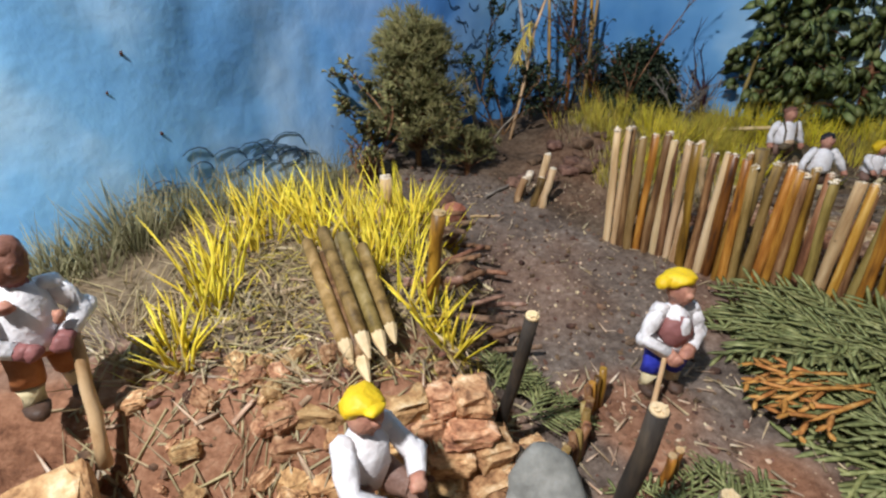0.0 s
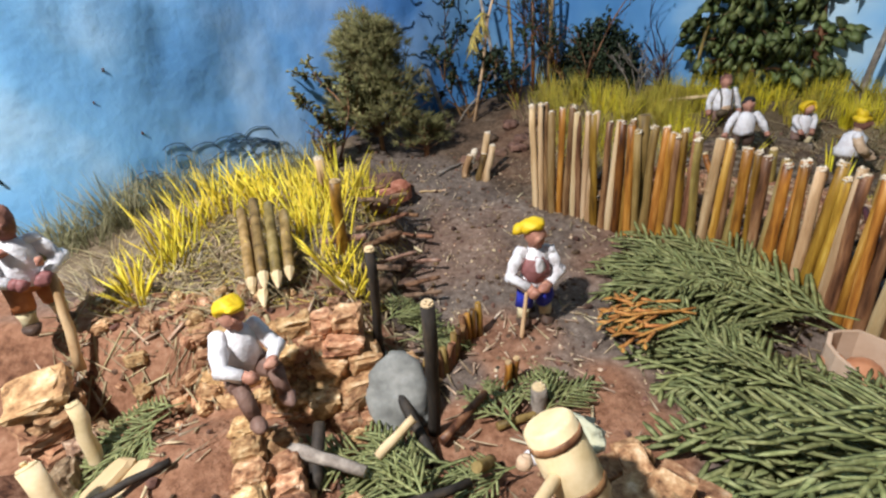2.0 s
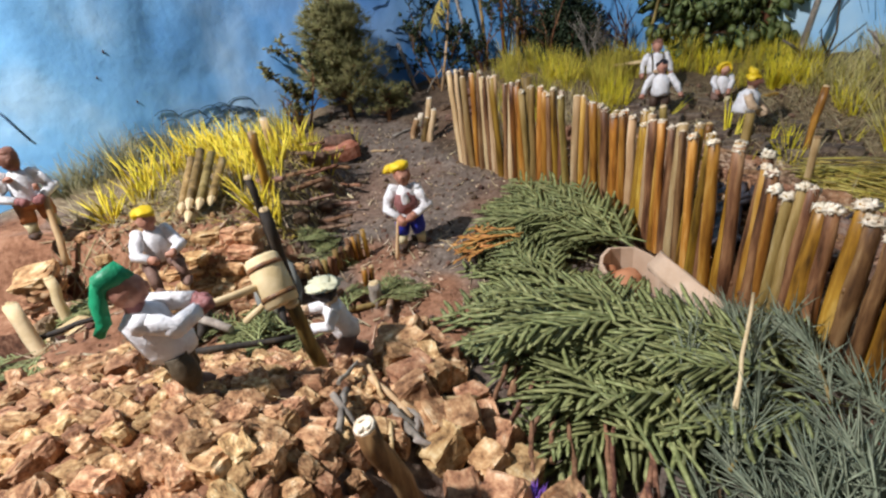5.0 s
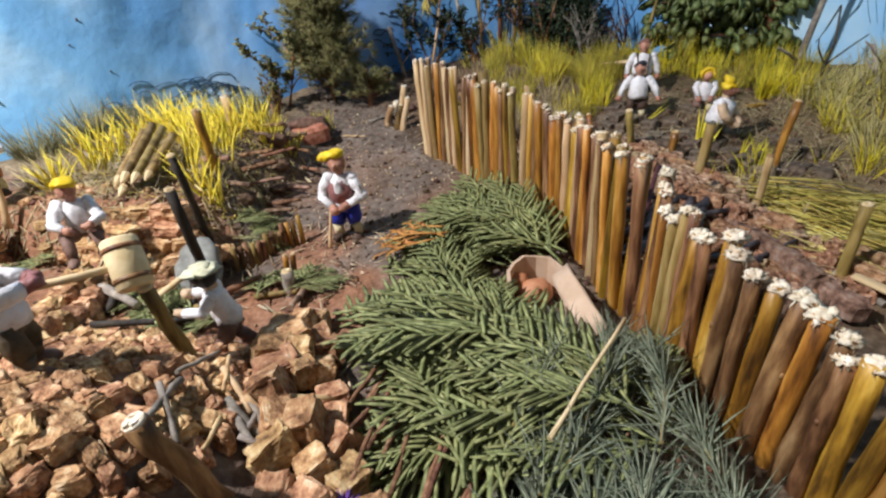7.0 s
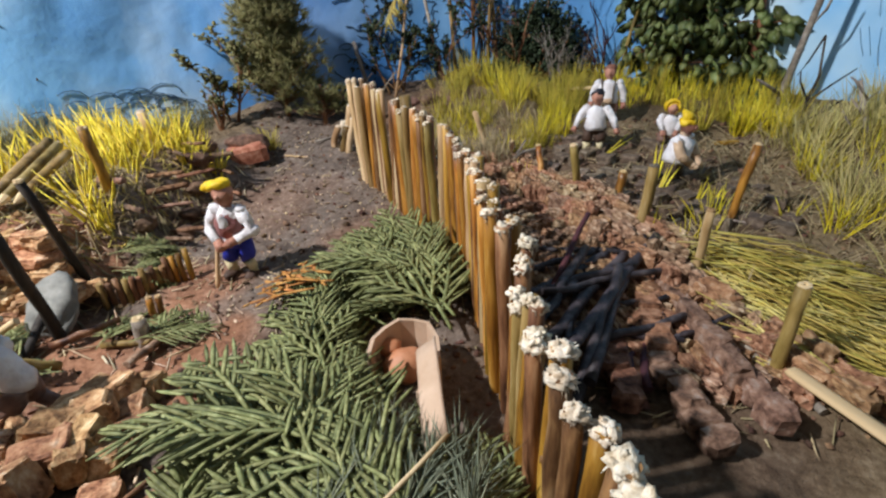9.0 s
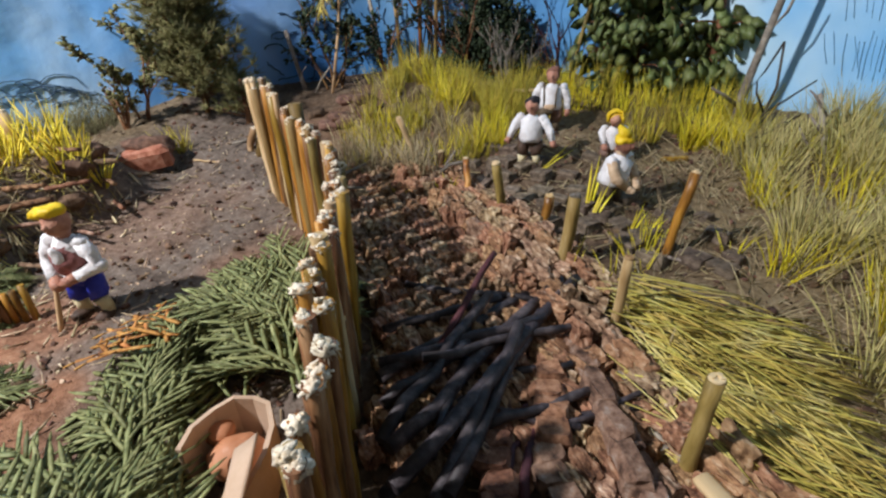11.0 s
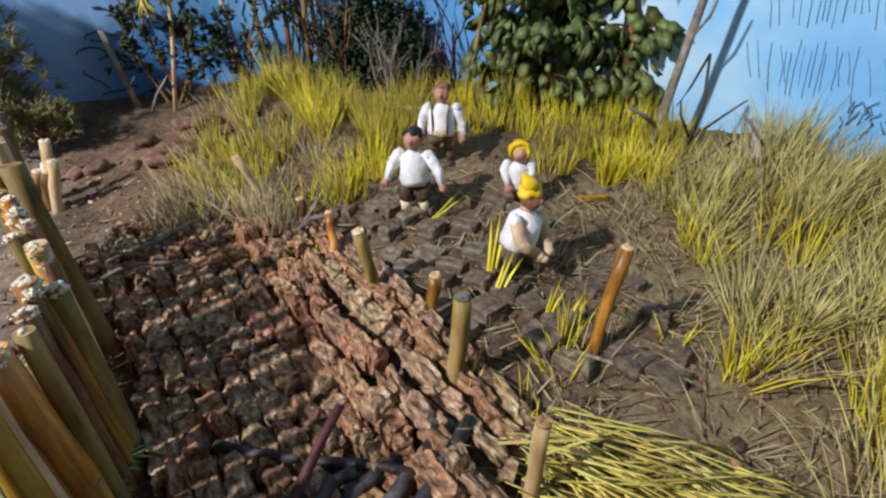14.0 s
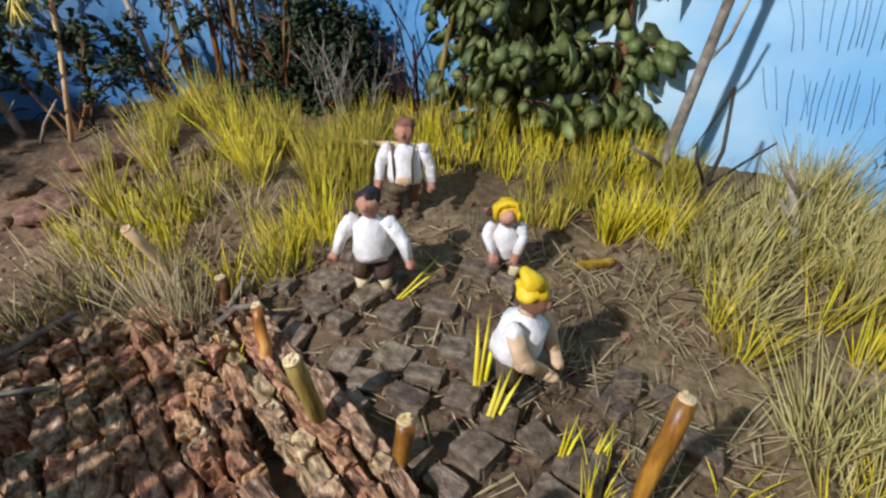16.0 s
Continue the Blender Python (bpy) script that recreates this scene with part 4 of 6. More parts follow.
def needle_bush(label, foot, height, width, seed, kind="pine", tufts=150, wood="brownpole", needle=0.011, per=26, lean=(0, 0)):
    """A dense conifer twig stuck upright: stem, limbs and many tufts of needles."""
    rg = random.Random(seed)
    ob = thing("conifer_bush", label, "bush")
    ob.location = foot
    stem, crown = Geo(), Geo()
    top = Vector((lean[0], lean[1], height))
    stem.tube([(0, 0, -0.01), top * 0.35, top * 0.7, top * 0.97], [0.004, 0.0034, 0.0026, 0.0012], 7)
    for i in range(tufts):
        t = rg.uniform(0.12, 1.0) ** 0.8
        a = rg.uniform(0, 6.28)
        reach = width * 0.5 * (1 - 0.55 * t) * rg.uniform(0.35, 1.1) * (0.75 + 0.35 * noise.noise(Vector((math.cos(a) * 1.7, math.sin(a) * 1.7, t * 3 + seed))))
        base = top * (t * 0.82)
        d = Vector((math.cos(a), math.sin(a), rg.uniform(0.25, 0.9)))
        pts, v = branchlet(stem, base, d, reach * 1.15 + 0.006, 0.0011, 0, rg, 0.0, 3)
        for p, vv in ((pts[-1], v), (pts[-2], v)):
            for _ in range(per // 2):
                q = (vv * 0.9 + Vector((rg.gauss(0, 0.6), rg.gauss(0, 0.6), rg.gauss(0.1, 0.5)))).normalized()
                crown.blade(p, p + q * needle * rg.uniform(0.6, 1.2), 0.00062, (0, 0, 0.001))
    part("stem", stem, [wood], ob)
    part("crown", crown, [kind], ob)
    return ob


def twig_tree(g, base, d, ln, r, depth, rg, tips, spread=0.7, m=0):
    pts, v = branchlet(g, base, d, ln, r, m, rg, 0.0, 4)
    tips.append((pts[-1], v))
    if depth:
        for k in range(rg.choice((2, 3))):
            q = pts[rg.choice((1, 2, 3, 4))]
            dd = (v + Vector((rg.uniform(-1, 1), rg.uniform(-1, 1), rg.uniform(-0.2, 0.7))) * spread).normalized()
            twig_tree(g, q, dd, ln * rg.uniform(0.45, 0.7), r * 0.6, depth - 1, rg, tips, spread, m)


def shrub(name, label, foot, height, seed, wood, leafkind, leaf=0.01, per=8, spread=0.7, stems=3, depth=3, category="shrub", wide=0.7, r=0.0022):
    """Bare branching stems with leaves at and below the tips."""
    rg = random.Random(seed)
    ob = thing(name, label, category)
    ob.location = foot
    w, crown, tips = Geo(), Geo(), []
    for s in range(stems):
        d = Vector((rg.uniform(-0.4, 0.4), rg.uniform(-0.3, 0.2), 1))
        twig_tree(w, (rg.uniform(-0.006, 0.006), rg.uniform(-0.006, 0.006), -0.006), d, height * rg.uniform(0.5, 0.68), r, depth, rg, tips, spread)
    part("branchwork", w, [wood], ob)
    if leafkind:
        for p, v in tips:
            for _ in range(per):
                q = p - v * rg.uniform(0, leaf * 2.2)
                d = (v + Vector((rg.gauss(0, 0.8), rg.gauss(0, 0.8), rg.gauss(0, 0.6)))).normalized()
                crown.leaf(q, d, Vector((rg.gauss(0, 0.5), rg.gauss(0, 0.5), 1)), leaf * rg.uniform(0.6, 1.2), leaf * wide * rg.uniform(0.6, 1.1))
        part("foliage", crown, [leafkind], ob)
    return ob


needle_bush("dense olive conifer twig standing as a bush before the sky paper", (-0.022, 0.500, 0.106), 0.185, 0.160, 3, tufts=430, needle=0.015, per=28)
shrub("bare_shrub", "sparse dark twig with small olive needle tips", (-0.075, 0.448, 0.114), 0.115, 5, "brownpole", "pine", 0.009, 7, 0.75, 3, 3, r=0.0019)
needle_bush("low dark sprig under the conifer bush", (0.035, 0.500, 0.106), 0.055, 0.09, 8, "pine", 60)
shrub("bare_shrub", "thin dark bare shrub with small olive tips", (-0.078, 0.430, 0.108), 0.085, 11, "brownpole", "pine", 0.006, 3, 0.6, 3, 2)
shrub("leafy_sprig", "dark green small-leaved sprig standing before the scribbled paper", (0.095, 0.625, 0.118), 0.15, 23, "brownpole", "darkleaf", 0.009, 6, 0.6, 4, 3)
shrub("leafy_sprig", "dark green small-leaved sprig behind the grass mound", (0.165, 0.655, 0.122), 0.14, 29, "brownpole", "darkleaf", 0.009, 5, 0.6, 3, 3)
shrub("bare_shrub", "dark leafless twigs crowded before the back of the sky paper", (0.27, 0.665, 0.125), 0.19, 37, "brownpole", "darkleaf", 0.006, 2, 0.55, 5, 3)
shrub("bare_shrub", "tall thin dark twigs behind the palisade end", (0.21, 0.69, 0.125), 0.21, 41, "darkstake", "darkleaf", 0.007, 2, 0.45, 5, 3)
shrub("bare_shrub", "reddish bare twigs between the bushes", (0.405, 0.665, 0.125), 0.12, 43, "purple", None, 0, 0, 0.5, 6, 2)


def dome_bush(label, foot, r, seed):
    """A clipped-looking dark bush: a crown of many small leaves over short stems."""
    rg = random.Random(seed)
    ob = thing("round_bush", label, "bush")
    ob.location = foot
    w, c = Geo(), Geo()
    for i in range(900):
        a, t = rg.uniform(0, 6.28), rg.uniform(0.0, 1.0)
        d = Vector((math.cos(a) * math.sqrt(1 - t * t), math.sin(a) * math.sqrt(1 - t * t), t))
        k = 0.80 + 0.30 * noise.noise(d * 2.2 + Vector((seed, 0, 0))) + rg.uniform(-0.10, 0.06)
        p = Vector((d.x * r[0], d.y * r[1], d.z * r[2])) * k
        if i % 9 == 0:
            w.tube([(0, 0, -0.005), p * 0.5, p], [0.0016, 0.0011, 0.0005], 5)
        for _ in range(5):
            q = p * rg.uniform(0.78, 1.04)
            c.leaf(q, d + Vector((rg.gauss(0, 0.7), rg.gauss(0, 0.7), rg.gauss(0, 0.7))), d, rg.uniform(0.006, 0.010), rg.uniform(0.004, 0.007))
    part("branchwork", w, ["brownpole"], ob)
    part("foliage", c, ["darkleaf"], ob)


dome_bush("round dark green bush of small leaves before the sky paper", (0.305, 0.688, 0.122), (0.078, 0.045, 0.150), 61)
dome_bush("low dark green bush of small leaves", (0.255, 0.655, 0.120), (0.05, 0.035, 0.055), 67)
shrub("bare_shrub", "twiggy brown dead branch leaning on the round bush", (0.345, 0.600, 0.122), 0.11, 71, "greytwig", None, 0, 0, 0.6, 5, 3, r=0.0018)


def broadleaf_tree(label, foot, height, width, seed, leaves):
    """A leafy branch standing as a tree: trunk, limbs and hanging broad leaves."""
    rg = random.Random(seed)
    ob = thing("broadleaf_tree", label, "tree")
    ob.location = foot
    w, c = Geo(), Geo()
    w.tube([(0, 0, -0.01), (0.004, 0, height * 0.4), (-0.003, 0.003, height * 0.8), (0, 0, height)], [0.0045, 0.004, 0.003, 0.0015], 8)
    for i in range(leaves // 12):
        t = rg.uniform(0.10, 1.0)
        a = rg.uniform(0, 6.28)
        d = Vector((math.cos(a), math.sin(a) * 0.7, rg.uniform(-0.1, 0.6)))
        pts, v = branchlet(w, (0, 0, height * t * 0.9), d, width * 0.5 * rg.uniform(0.45, 1.0) * (1.0 - 0.25 * abs(t - 0.5)), 0.0013, 0, rg, 0.6, 4)
        for _ in range(12):
            p = pts[rg.choice((1, 2, 3, 4, 4))] + Vector((rg.gauss(0, 0.006), rg.gauss(0, 0.006), rg.gauss(0, 0.006)))
            dd = Vector((rg.gauss(0, 0.5) + d.x * 0.4, rg.gauss(0, 0.5) + d.y * 0.4 - 0.25, -0.8 + rg.gauss(0, 0.4)))
            c.leaf(p, dd, Vector((rg.gauss(0, 0.8), -1 + rg.gauss(0, 0.6), 0.5)), rg.uniform(0.012, 0.027), rg.uniform(0.008, 0.015))
    part("trunk", w, ["brownpole"], ob)
    part("crown", c, ["leaf"], ob)


broadleaf_tree("leafy branch with broad green leaves standing as a tree", (0.488, 0.622, 0.120), 0.225, 0.165, 83, 980)
broadleaf_tree("narrower leafy branch in the shade of the larger one", (0.560, 0.582, 0.115), 0.20, 0.090, 89, 420)


def bare_trunk(label, pts, radii, twigs, kind="greytwig", seed=5):
    rg = random.Random(seed)
    ob = thing("bare_branch", label, "branch")
    p0 = Vector(pts[0])
    ob.location = p0
    g = Geo()
    g.tube([Vector(p) - p0 for p in pts], radii, 8)
    part("stem", g, [kind], ob)
    for line, r in twigs:
        t = Geo()
        t.tube([Vector(p) - p0 for p in line], [r * (1 - 0.5 * i / (len(line) - 1)) for i in range(len(line))], 6)
        part("twig", t, [kind], ob)
    return ob


bare_trunk("tall bare grey branch standing before the pale blue paper", [(0.577, 0.510, 0.10), (0.577, 0.508, 0.150), (0.583, 0.506, 0.20), (0.590, 0.503, 0.26), (0.603, 0.500, 0.34), (0.612, 0.498, 0.42)], [0.0042, 0.0040, 0.0034, 0.003, 0.0026, 0.002],
           [([(0.577, 0.508, 0.140), (0.560, 0.500, 0.152), (0.545, 0.49, 0.160)], 0.0022), ([(0.583, 0.506, 0.205), (0.592, 0.50, 0.222), (0.596, 0.497, 0.245)], 0.0018), ([(0.590, 0.503, 0.262), (0.578, 0.50, 0.29), (0.570, 0.497, 0.32)], 0.0016)])
bare_trunk("thin dark forked twig in the grass before the pale paper", [(0.588, 0.470, 0.105), (0.586, 0.470, 0.140), (0.590, 0.469, 0.165), (0.586, 0.470, 0.201)], [0.0016, 0.0014, 0.0012, 0.0009],
           [([(0.586, 0.470, 0.143), (0.576, 0.47, 0.160), (0.574, 0.470, 0.170)], 0.0011), ([(0.586, 0.470, 0.201), (0.578, 0.47, 0.178), (0.572, 0.470, 0.166)], 0.0010), ([(0.587, 0.470, 0.142), (0.604, 0.466, 0.160), (0.616, 0.463, 0.172)], 0.0011)], "darkstake")
bare_trunk("grey dead twig with stubby side shoots in the grass", [(0.628, 0.425, 0.098), (0.622, 0.432, 0.130), (0.611, 0.440, 0.165)], [0.0032, 0.0027, 0.0018],
           [([(0.622, 0.432, 0.132), (0.612, 0.432, 0.143), (0.606, 0.433, 0.150)], 0.0016), ([(0.625, 0.43, 0.118), (0.612, 0.43, 0.124), (0.600, 0.428, 0.140)], 0.0015), ([(0.618, 0.435, 0.150), (0.606, 0.437, 0.165), (0.602, 0.438, 0.168)], 0.0012), ([(0.617, 0.436, 0.146), (0.626, 0.437, 0.155)], 0.0012)], "greytwig")
bare_trunk("thin dark fallen twig against the pale paper", [(0.570, 0.455, 0.118), (0.590, 0.455, 0.130), (0.608, 0.452, 0.146)], [0.0011, 0.001, 0.0008], [], "darkstake")
bare_trunk("pale drooping dry reed with feathery leaves", [(0.100, 0.600, 0.118), (0.118, 0.605, 0.20), (0.128, 0.608, 0.262), (0.150, 0.600, 0.330)], [0.0022, 0.002, 0.0018, 0.0012],
           [([(0.128, 0.608, 0.262), (0.122, 0.60, 0.270), (0.114, 0.595, 0.235)], 0.0012)], "peeled")
bare_trunk("cut grey stick with side knots by the scribbled paper", [(0.065, 0.600, 0.115), (0.052, 0.605, 0.160), (0.038, 0.612, 0.205)], [0.0036, 0.0032, 0.003],
           [([(0.055, 0.603, 0.150), (0.068, 0.60, 0.162)], 0.0012), ([(0.072, 0.598, 0.118), (0.090, 0.595, 0.145), (0.110, 0.592, 0.165)], 0.0016)], "greytwig")
for x, y, dx, h, k in ((0.175, 0.690, -0.012, 0.20, "olive"), (0.203, 0.695, 0.000, 0.22, "varnish"), (0.225, 0.690, 0.008, 0.19, "olive"), (0.150, 0.685, -0.030, 0.19, "greytwig"), (0.24, 0.70, -0.015, 0.21, "varnish")):
    bare_trunk("brown dry reed stem before the sky paper", [(x, y, 0.12), (x + dx * 0.4, y, 0.12 + h * 0.5), (x + dx, y, 0.12 + h)], [0.0032, 0.0028, 0.0022], [([(x + dx * 0.4, y, 0.12 + h * 0.5), (x + dx * 0.4 + 0.008, y - 0.004, 0.12 + h * 0.58), (x + dx * 0.4 + 0.012, y - 0.006, 0.12 + h * 0.5)], 0.0009)], k, 3)
bare_trunk("pale stick leaning by the leafy tree", [(0.415, 0.610, 0.118), (0.424, 0.615, 0.19), (0.438, 0.62, 0.26)], [0.0026, 0.0024, 0.0018], [], "olive")


def feather(label, base, tip, n, seed):
    rg = random.Random(seed)
    g = Geo()
    base, tip = Vector(base), Vector(tip)
    for i in range(n):
        p = base + (tip - base) * (i / n)
        q = p + Vector((rg.uniform(-0.016, 0.016), rg.uniform(-0.008, 0.008), rg.uniform(-0.030, -0.006)))
        g.blade(p, q, 0.0012, (0, 0, -0.004))
    thing("reed_plume", label, "reed", geo=g, mats=["hay"])


feather("drooping yellow dry plume hanging from a reed", (0.122, 0.600, 0.272), (0.104, 0.592, 0.232), 40, 5)


# ---- grass ----
def clump(g, x, y, n, h, spread, rg, w=0.0007, z=None, tilt=0.35, fan=0.0):
    for _ in range(n):
        a, d = rg.uniform(0, 6.28), spread * math.sqrt(rg.random())
        bx, by = x + d * math.cos(a), y + d * math.sin(a)
        bz = (base_height(bx, by) if z is None else z) - 0.002
        hh = h * rg.uniform(0.55, 1.15)
        o = Vector((math.cos(a) * d / max(spread, 1e-6) * tilt + rg.gauss(0, 0.13), math.sin(a) * d / max(spread, 1e-6) * tilt + rg.gauss(0, 0.13), 1)).normalized()
        g.blade((bx, by, bz), Vector((bx, by, bz)) + o * hh, w * rg.uniform(0.7, 1.3), Vector((o.x, o.y, -0.3)) * hh * rg.uniform(0, 0.35))


def meadow(name, label, kind, spots, seed, w=0.0006):
    rg = random.Random(seed)
    g = Geo()
    for x, y, n, h, s, tilt in spots:
        clump(g, x, y, n, h, s, rg, w, None, tilt)
    return thing(name, label, "grass", kind="stuff", geo=g, mats=[kind])


rg = random.Random(101)
spots = []
for _ in range(95):
    x, y = rg.uniform(-0.150, -0.008), rg.uniform(0.185, 0.325)
    if x + 0.35 * y < -0.055 or y > 0.25 or x > -0.06:
        spots.append((x, y, rg.randint(4, 8), rg.uniform(0.030, 0.056), 0.008, 0.42))
for x, y in ((-0.135, 0.150), (-0.128, 0.146), (-0.142, 0.158), (-0.004, 0.175), (-0.012, 0.180), (0.002, 0.182), (-0.012, 0.305), (-0.004, 0.30), (-0.030, 0.27), (0.004, 0.312)):
    spots.append((x, y, 11, 0.038, 0.006, 0.6))
meadow("yellow_grass", "bright yellow dyed straw planted in tufts on the bank", "straw", spots, 103, 0.00095)
spots = []
for _ in range(74):
    x = rg.uniform(-0.255, -0.10)
    hi = 0.262 + 1.6 * (x + 0.245) - 0.014
    lo = max(0.155, -0.03 - x, hi - 0.06)
    if hi > lo:
        spots.append((x, rg.uniform(lo, min(hi, lo + 0.13)), 18, rg.uniform(0.030, 0.058), 0.014, 0.5))
meadow("grey_green_grass", "thin grey-green grass along the foot of the sky paper", "bankgrass", spots, 107, 0.00045)
meadow("dry_grass", "tangled dry grass stalks on the bank", "dry", [(rg.uniform(-0.20, 0.0), rg.uniform(0.16, 0.36), 9, rg.uniform(0.016, 0.034), 0.012, 1.2) for _ in range(70)], 109, 0.0005)
meadow("grass_tuft", "small yellow-green grass tuft behind the brick", "green_straw", [(-0.002, 0.418, 26, 0.034, 0.008, 0.4), (0.004, 0.42, 12, 0.03, 0.006, 0.4)], 111, 0.0006)
# the field beyond the palisade
spots, bright, dry, grey = [], [], [], []
for _ in range(190):
    x, y = rg.uniform(0.20, 0.60), rg.uniform(0.47, 0.62)
    thick = noise.noise(Vector((x * 26, y * 26, 1.7)))
    if thick > 0.0 and (y > 0.50 or x > 0.47 or x < 0.34):
        spots.append((x, y, rg.randint(12, 30), rg.uniform(0.026, 0.044) + 0.03 * thick, rg.uniform(0.005, 0.010), 0.3))
for _ in range(20):
    spots.append((rg.uniform(0.20, 0.34), rg.uniform(0.41, 0.50), rg.randint(6, 22), rg.uniform(0.016, 0.046), rg.uniform(0.005, 0.012), 0.4))
for _ in range(30):
    bright.append((rg.uniform(0.40, 0.58), rg.uniform(0.52, 0.60), 20, rg.uniform(0.034, 0.046), 0.012, 0.25))
for x, y, n, h in ((0.330, 0.455, 40, 0.05), (0.345, 0.470, 40, 0.05), (0.355, 0.455, 30, 0.045), (0.29, 0.52, 40, 0.05), (0.270, 0.545, 40, 0.05), (0.225, 0.47, 30, 0.04), (0.25, 0.465, 26, 0.04), (0.53, 0.46, 60, 0.046), (0.545, 0.465, 60, 0.046), (0.56, 0.455, 40, 0.044), (0.30, 0.43, 20, 0.034),
                   (0.555, 0.285, 16, 0.040), (0.56, 0.29, 14, 0.036), (0.60, 0.265, 34, 0.044), (0.606, 0.262, 30, 0.046), (0.612, 0.268, 26, 0.044), (0.585, 0.30, 14, 0.03), (0.62, 0.36, 18, 0.042), (0.625, 0.365, 12, 0.04), (0.476, 0.30, 12, 0.032), (0.472, 0.285, 10, 0.03), (0.487, 0.31, 8, 0.03), (0.455, 0.262, 8, 0.03), (0.43, 0.275, 8, 0.028), (0.535, 0.31, 8, 0.026), (0.315, 0.375, 10, 0.024), (0.285, 0.36, 9, 0.022)):
    bright.append((x, y, n, h, 0.007, 0.42))
for _ in range(620):
    x = rg.uniform(0.545, 0.74)
    y = rg.uniform(0.20, 0.48)
    if (x > 0.572 or y > 0.425) and y < 0.98 - 0.75 * x + 0.01 and (x > 0.55 or y > 0.30) and noise.noise(Vector((x * 24, y * 24, 5.2))) > -0.04 and (x - 0.5) ** 2 + (y - 0.22) ** 2 > 0.004:
        (grey if rg.random() < 0.88 else spots).append((x, y, rg.randint(5, 20), rg.uniform(0.018, 0.060), rg.uniform(0.005, 0.014), rg.uniform(0.4, 0.9)))
for _ in range(190):
    dry.append((rg.uniform(0.44, 0.72), rg.uniform(0.14, 0.46), 8, rg.uniform(0.014, 0.034), 0.014, 1.6))
for _ in range(34):
    dry.append((rg.uniform(0.19, 0.34), rg.uniform(0.40, 0.50), 11, rg.uniform(0.03, 0.048), 0.012, 0.6))
for _ in range(13):
    x, y = rg.uniform(0.56, 0.70), rg.uniform(0.22, 0.44)
    if y < 0.96 - 0.75 * x:
        bright.append((x, y, rg.randint(8, 20), rg.uniform(0.028, 0.048), 0.006, 0.5))
for _ in range(18):
    x, y = rg.uniform(0.16, 0.30), rg.uniform(0.50, 0.62)
    (dry if rg.random() < 0.6 else spots).append((x, y, rg.randint(8, 18), rg.uniform(0.016, 0.034), rg.uniform(0.006, 0.012), 0.6))
for _ in range(16):
    x, y = rg.uniform(0.175, 0.27), rg.uniform(0.385, 0.48)
    (dry if rg.random() < 0.5 else (bright if rg.random() < 0.35 else spots)).append((x, y, rg.randint(8, 18), rg.uniform(0.024, 0.044), rg.uniform(0.005, 0.010), 0.45))
for x, y in ((0.288, 0.388), (0.293, 0.392), (0.282, 0.395), (0.275, 0.40)):
    dry.append((x, y, 30, 0.052, 0.007, 0.3))
meadow("meadow_grass", "yellow-green dyed grass covering the back of the field", "green_straw", [(x, y, int(n * 1.5), h * 1.05, s * 0.95, t * 0.8) for x, y, n, h, s, t in spots if y < 0.66], 113, 0.00048)
meadow("bright_grass", "bright yellow-green grass tufts in the field", "bright", [(x, y, int(n * 1.1), h, s, t * 0.8) for x, y, n, h, s, t in bright], 127, 0.00048)
meadow("slope_grass", "grey-green drooping grass on the sloping field edge", "greengrass", [(x, y, int(n * 1.4), h * 1.1, s, t * 0.75) for x, y, n, h, s, t in grey], 131, 0.00046)
meadow("dry_field_grass", "dry tan grass stalks lying in the field", "dry", dry, 137, 0.0005)


def straw_heap():
    g = Geo()
    r2 = random.Random(151)
    for i in range(640):
        x = 0.472 + 0.084 * r2.random()
        y = 0.256 - 0.105 * r2.random() - 0.25 * (x - 0.46)
        z = base_height(x, y) + 0.002 + 0.016 * r2.random() * (1 - abs((x - 0.505) / 0.07) ** 2 * 0.6)
        a = math.degrees(math.atan2(y - 0.262, x - 0.435)) * 0.8 + r2.gauss(4, 19)
        ln = r2.uniform(0.02, 0.075)
        d = Vector((math.cos(radians(a)), math.sin(radians(a)), r2.gauss(0.0, 0.10))).normalized()
        p = Vector((x, y, z)) - d * ln * 0.5
        p.z = max(p.z, base_height(p.x, p.y) + 0.001)
        q = p + d * ln
        q.z = max(q.z, base_height(q.x, q.y) + 0.004)
        g.blade(p, q, r2.choice((0.00045, 0.0006, 0.0008)), (r2.uniform(-0.006, 0.006), r2.uniform(-0.006, 0.006), -0.003))
    thing("straw_heap", "heap of cut yellow-green straw lying on the ground", "straw", kind="stuff", geo=g, mats=["hay"])


straw_heap()


def litter(name, label, kind, n, area, seed, size=(0.006, 0.022), w=0.0005, category="litter"):
    g = Geo()
    r2 = random.Random(seed)
    for _ in range(n):
        x, y = area(r2)
        if not inside(x, y):
            continue
        a = r2.uniform(0, 6.28)
        ln = r2.uniform(*size)
        z = G(x, y)
        x2, y2 = x + math.cos(a) * ln, y + math.sin(a) * ln
        g.blade((x, y, z + 0.0006), (x2, y2, (G(x2, y2) if inside(x2, y2) else z) + r2.uniform(0.0005, 0.005)), w * r2.uniform(0.7, 1.6), (0, 0, 0.001))
    thing(name, label, category, kind="stuff", geo=g, mats=[kind])


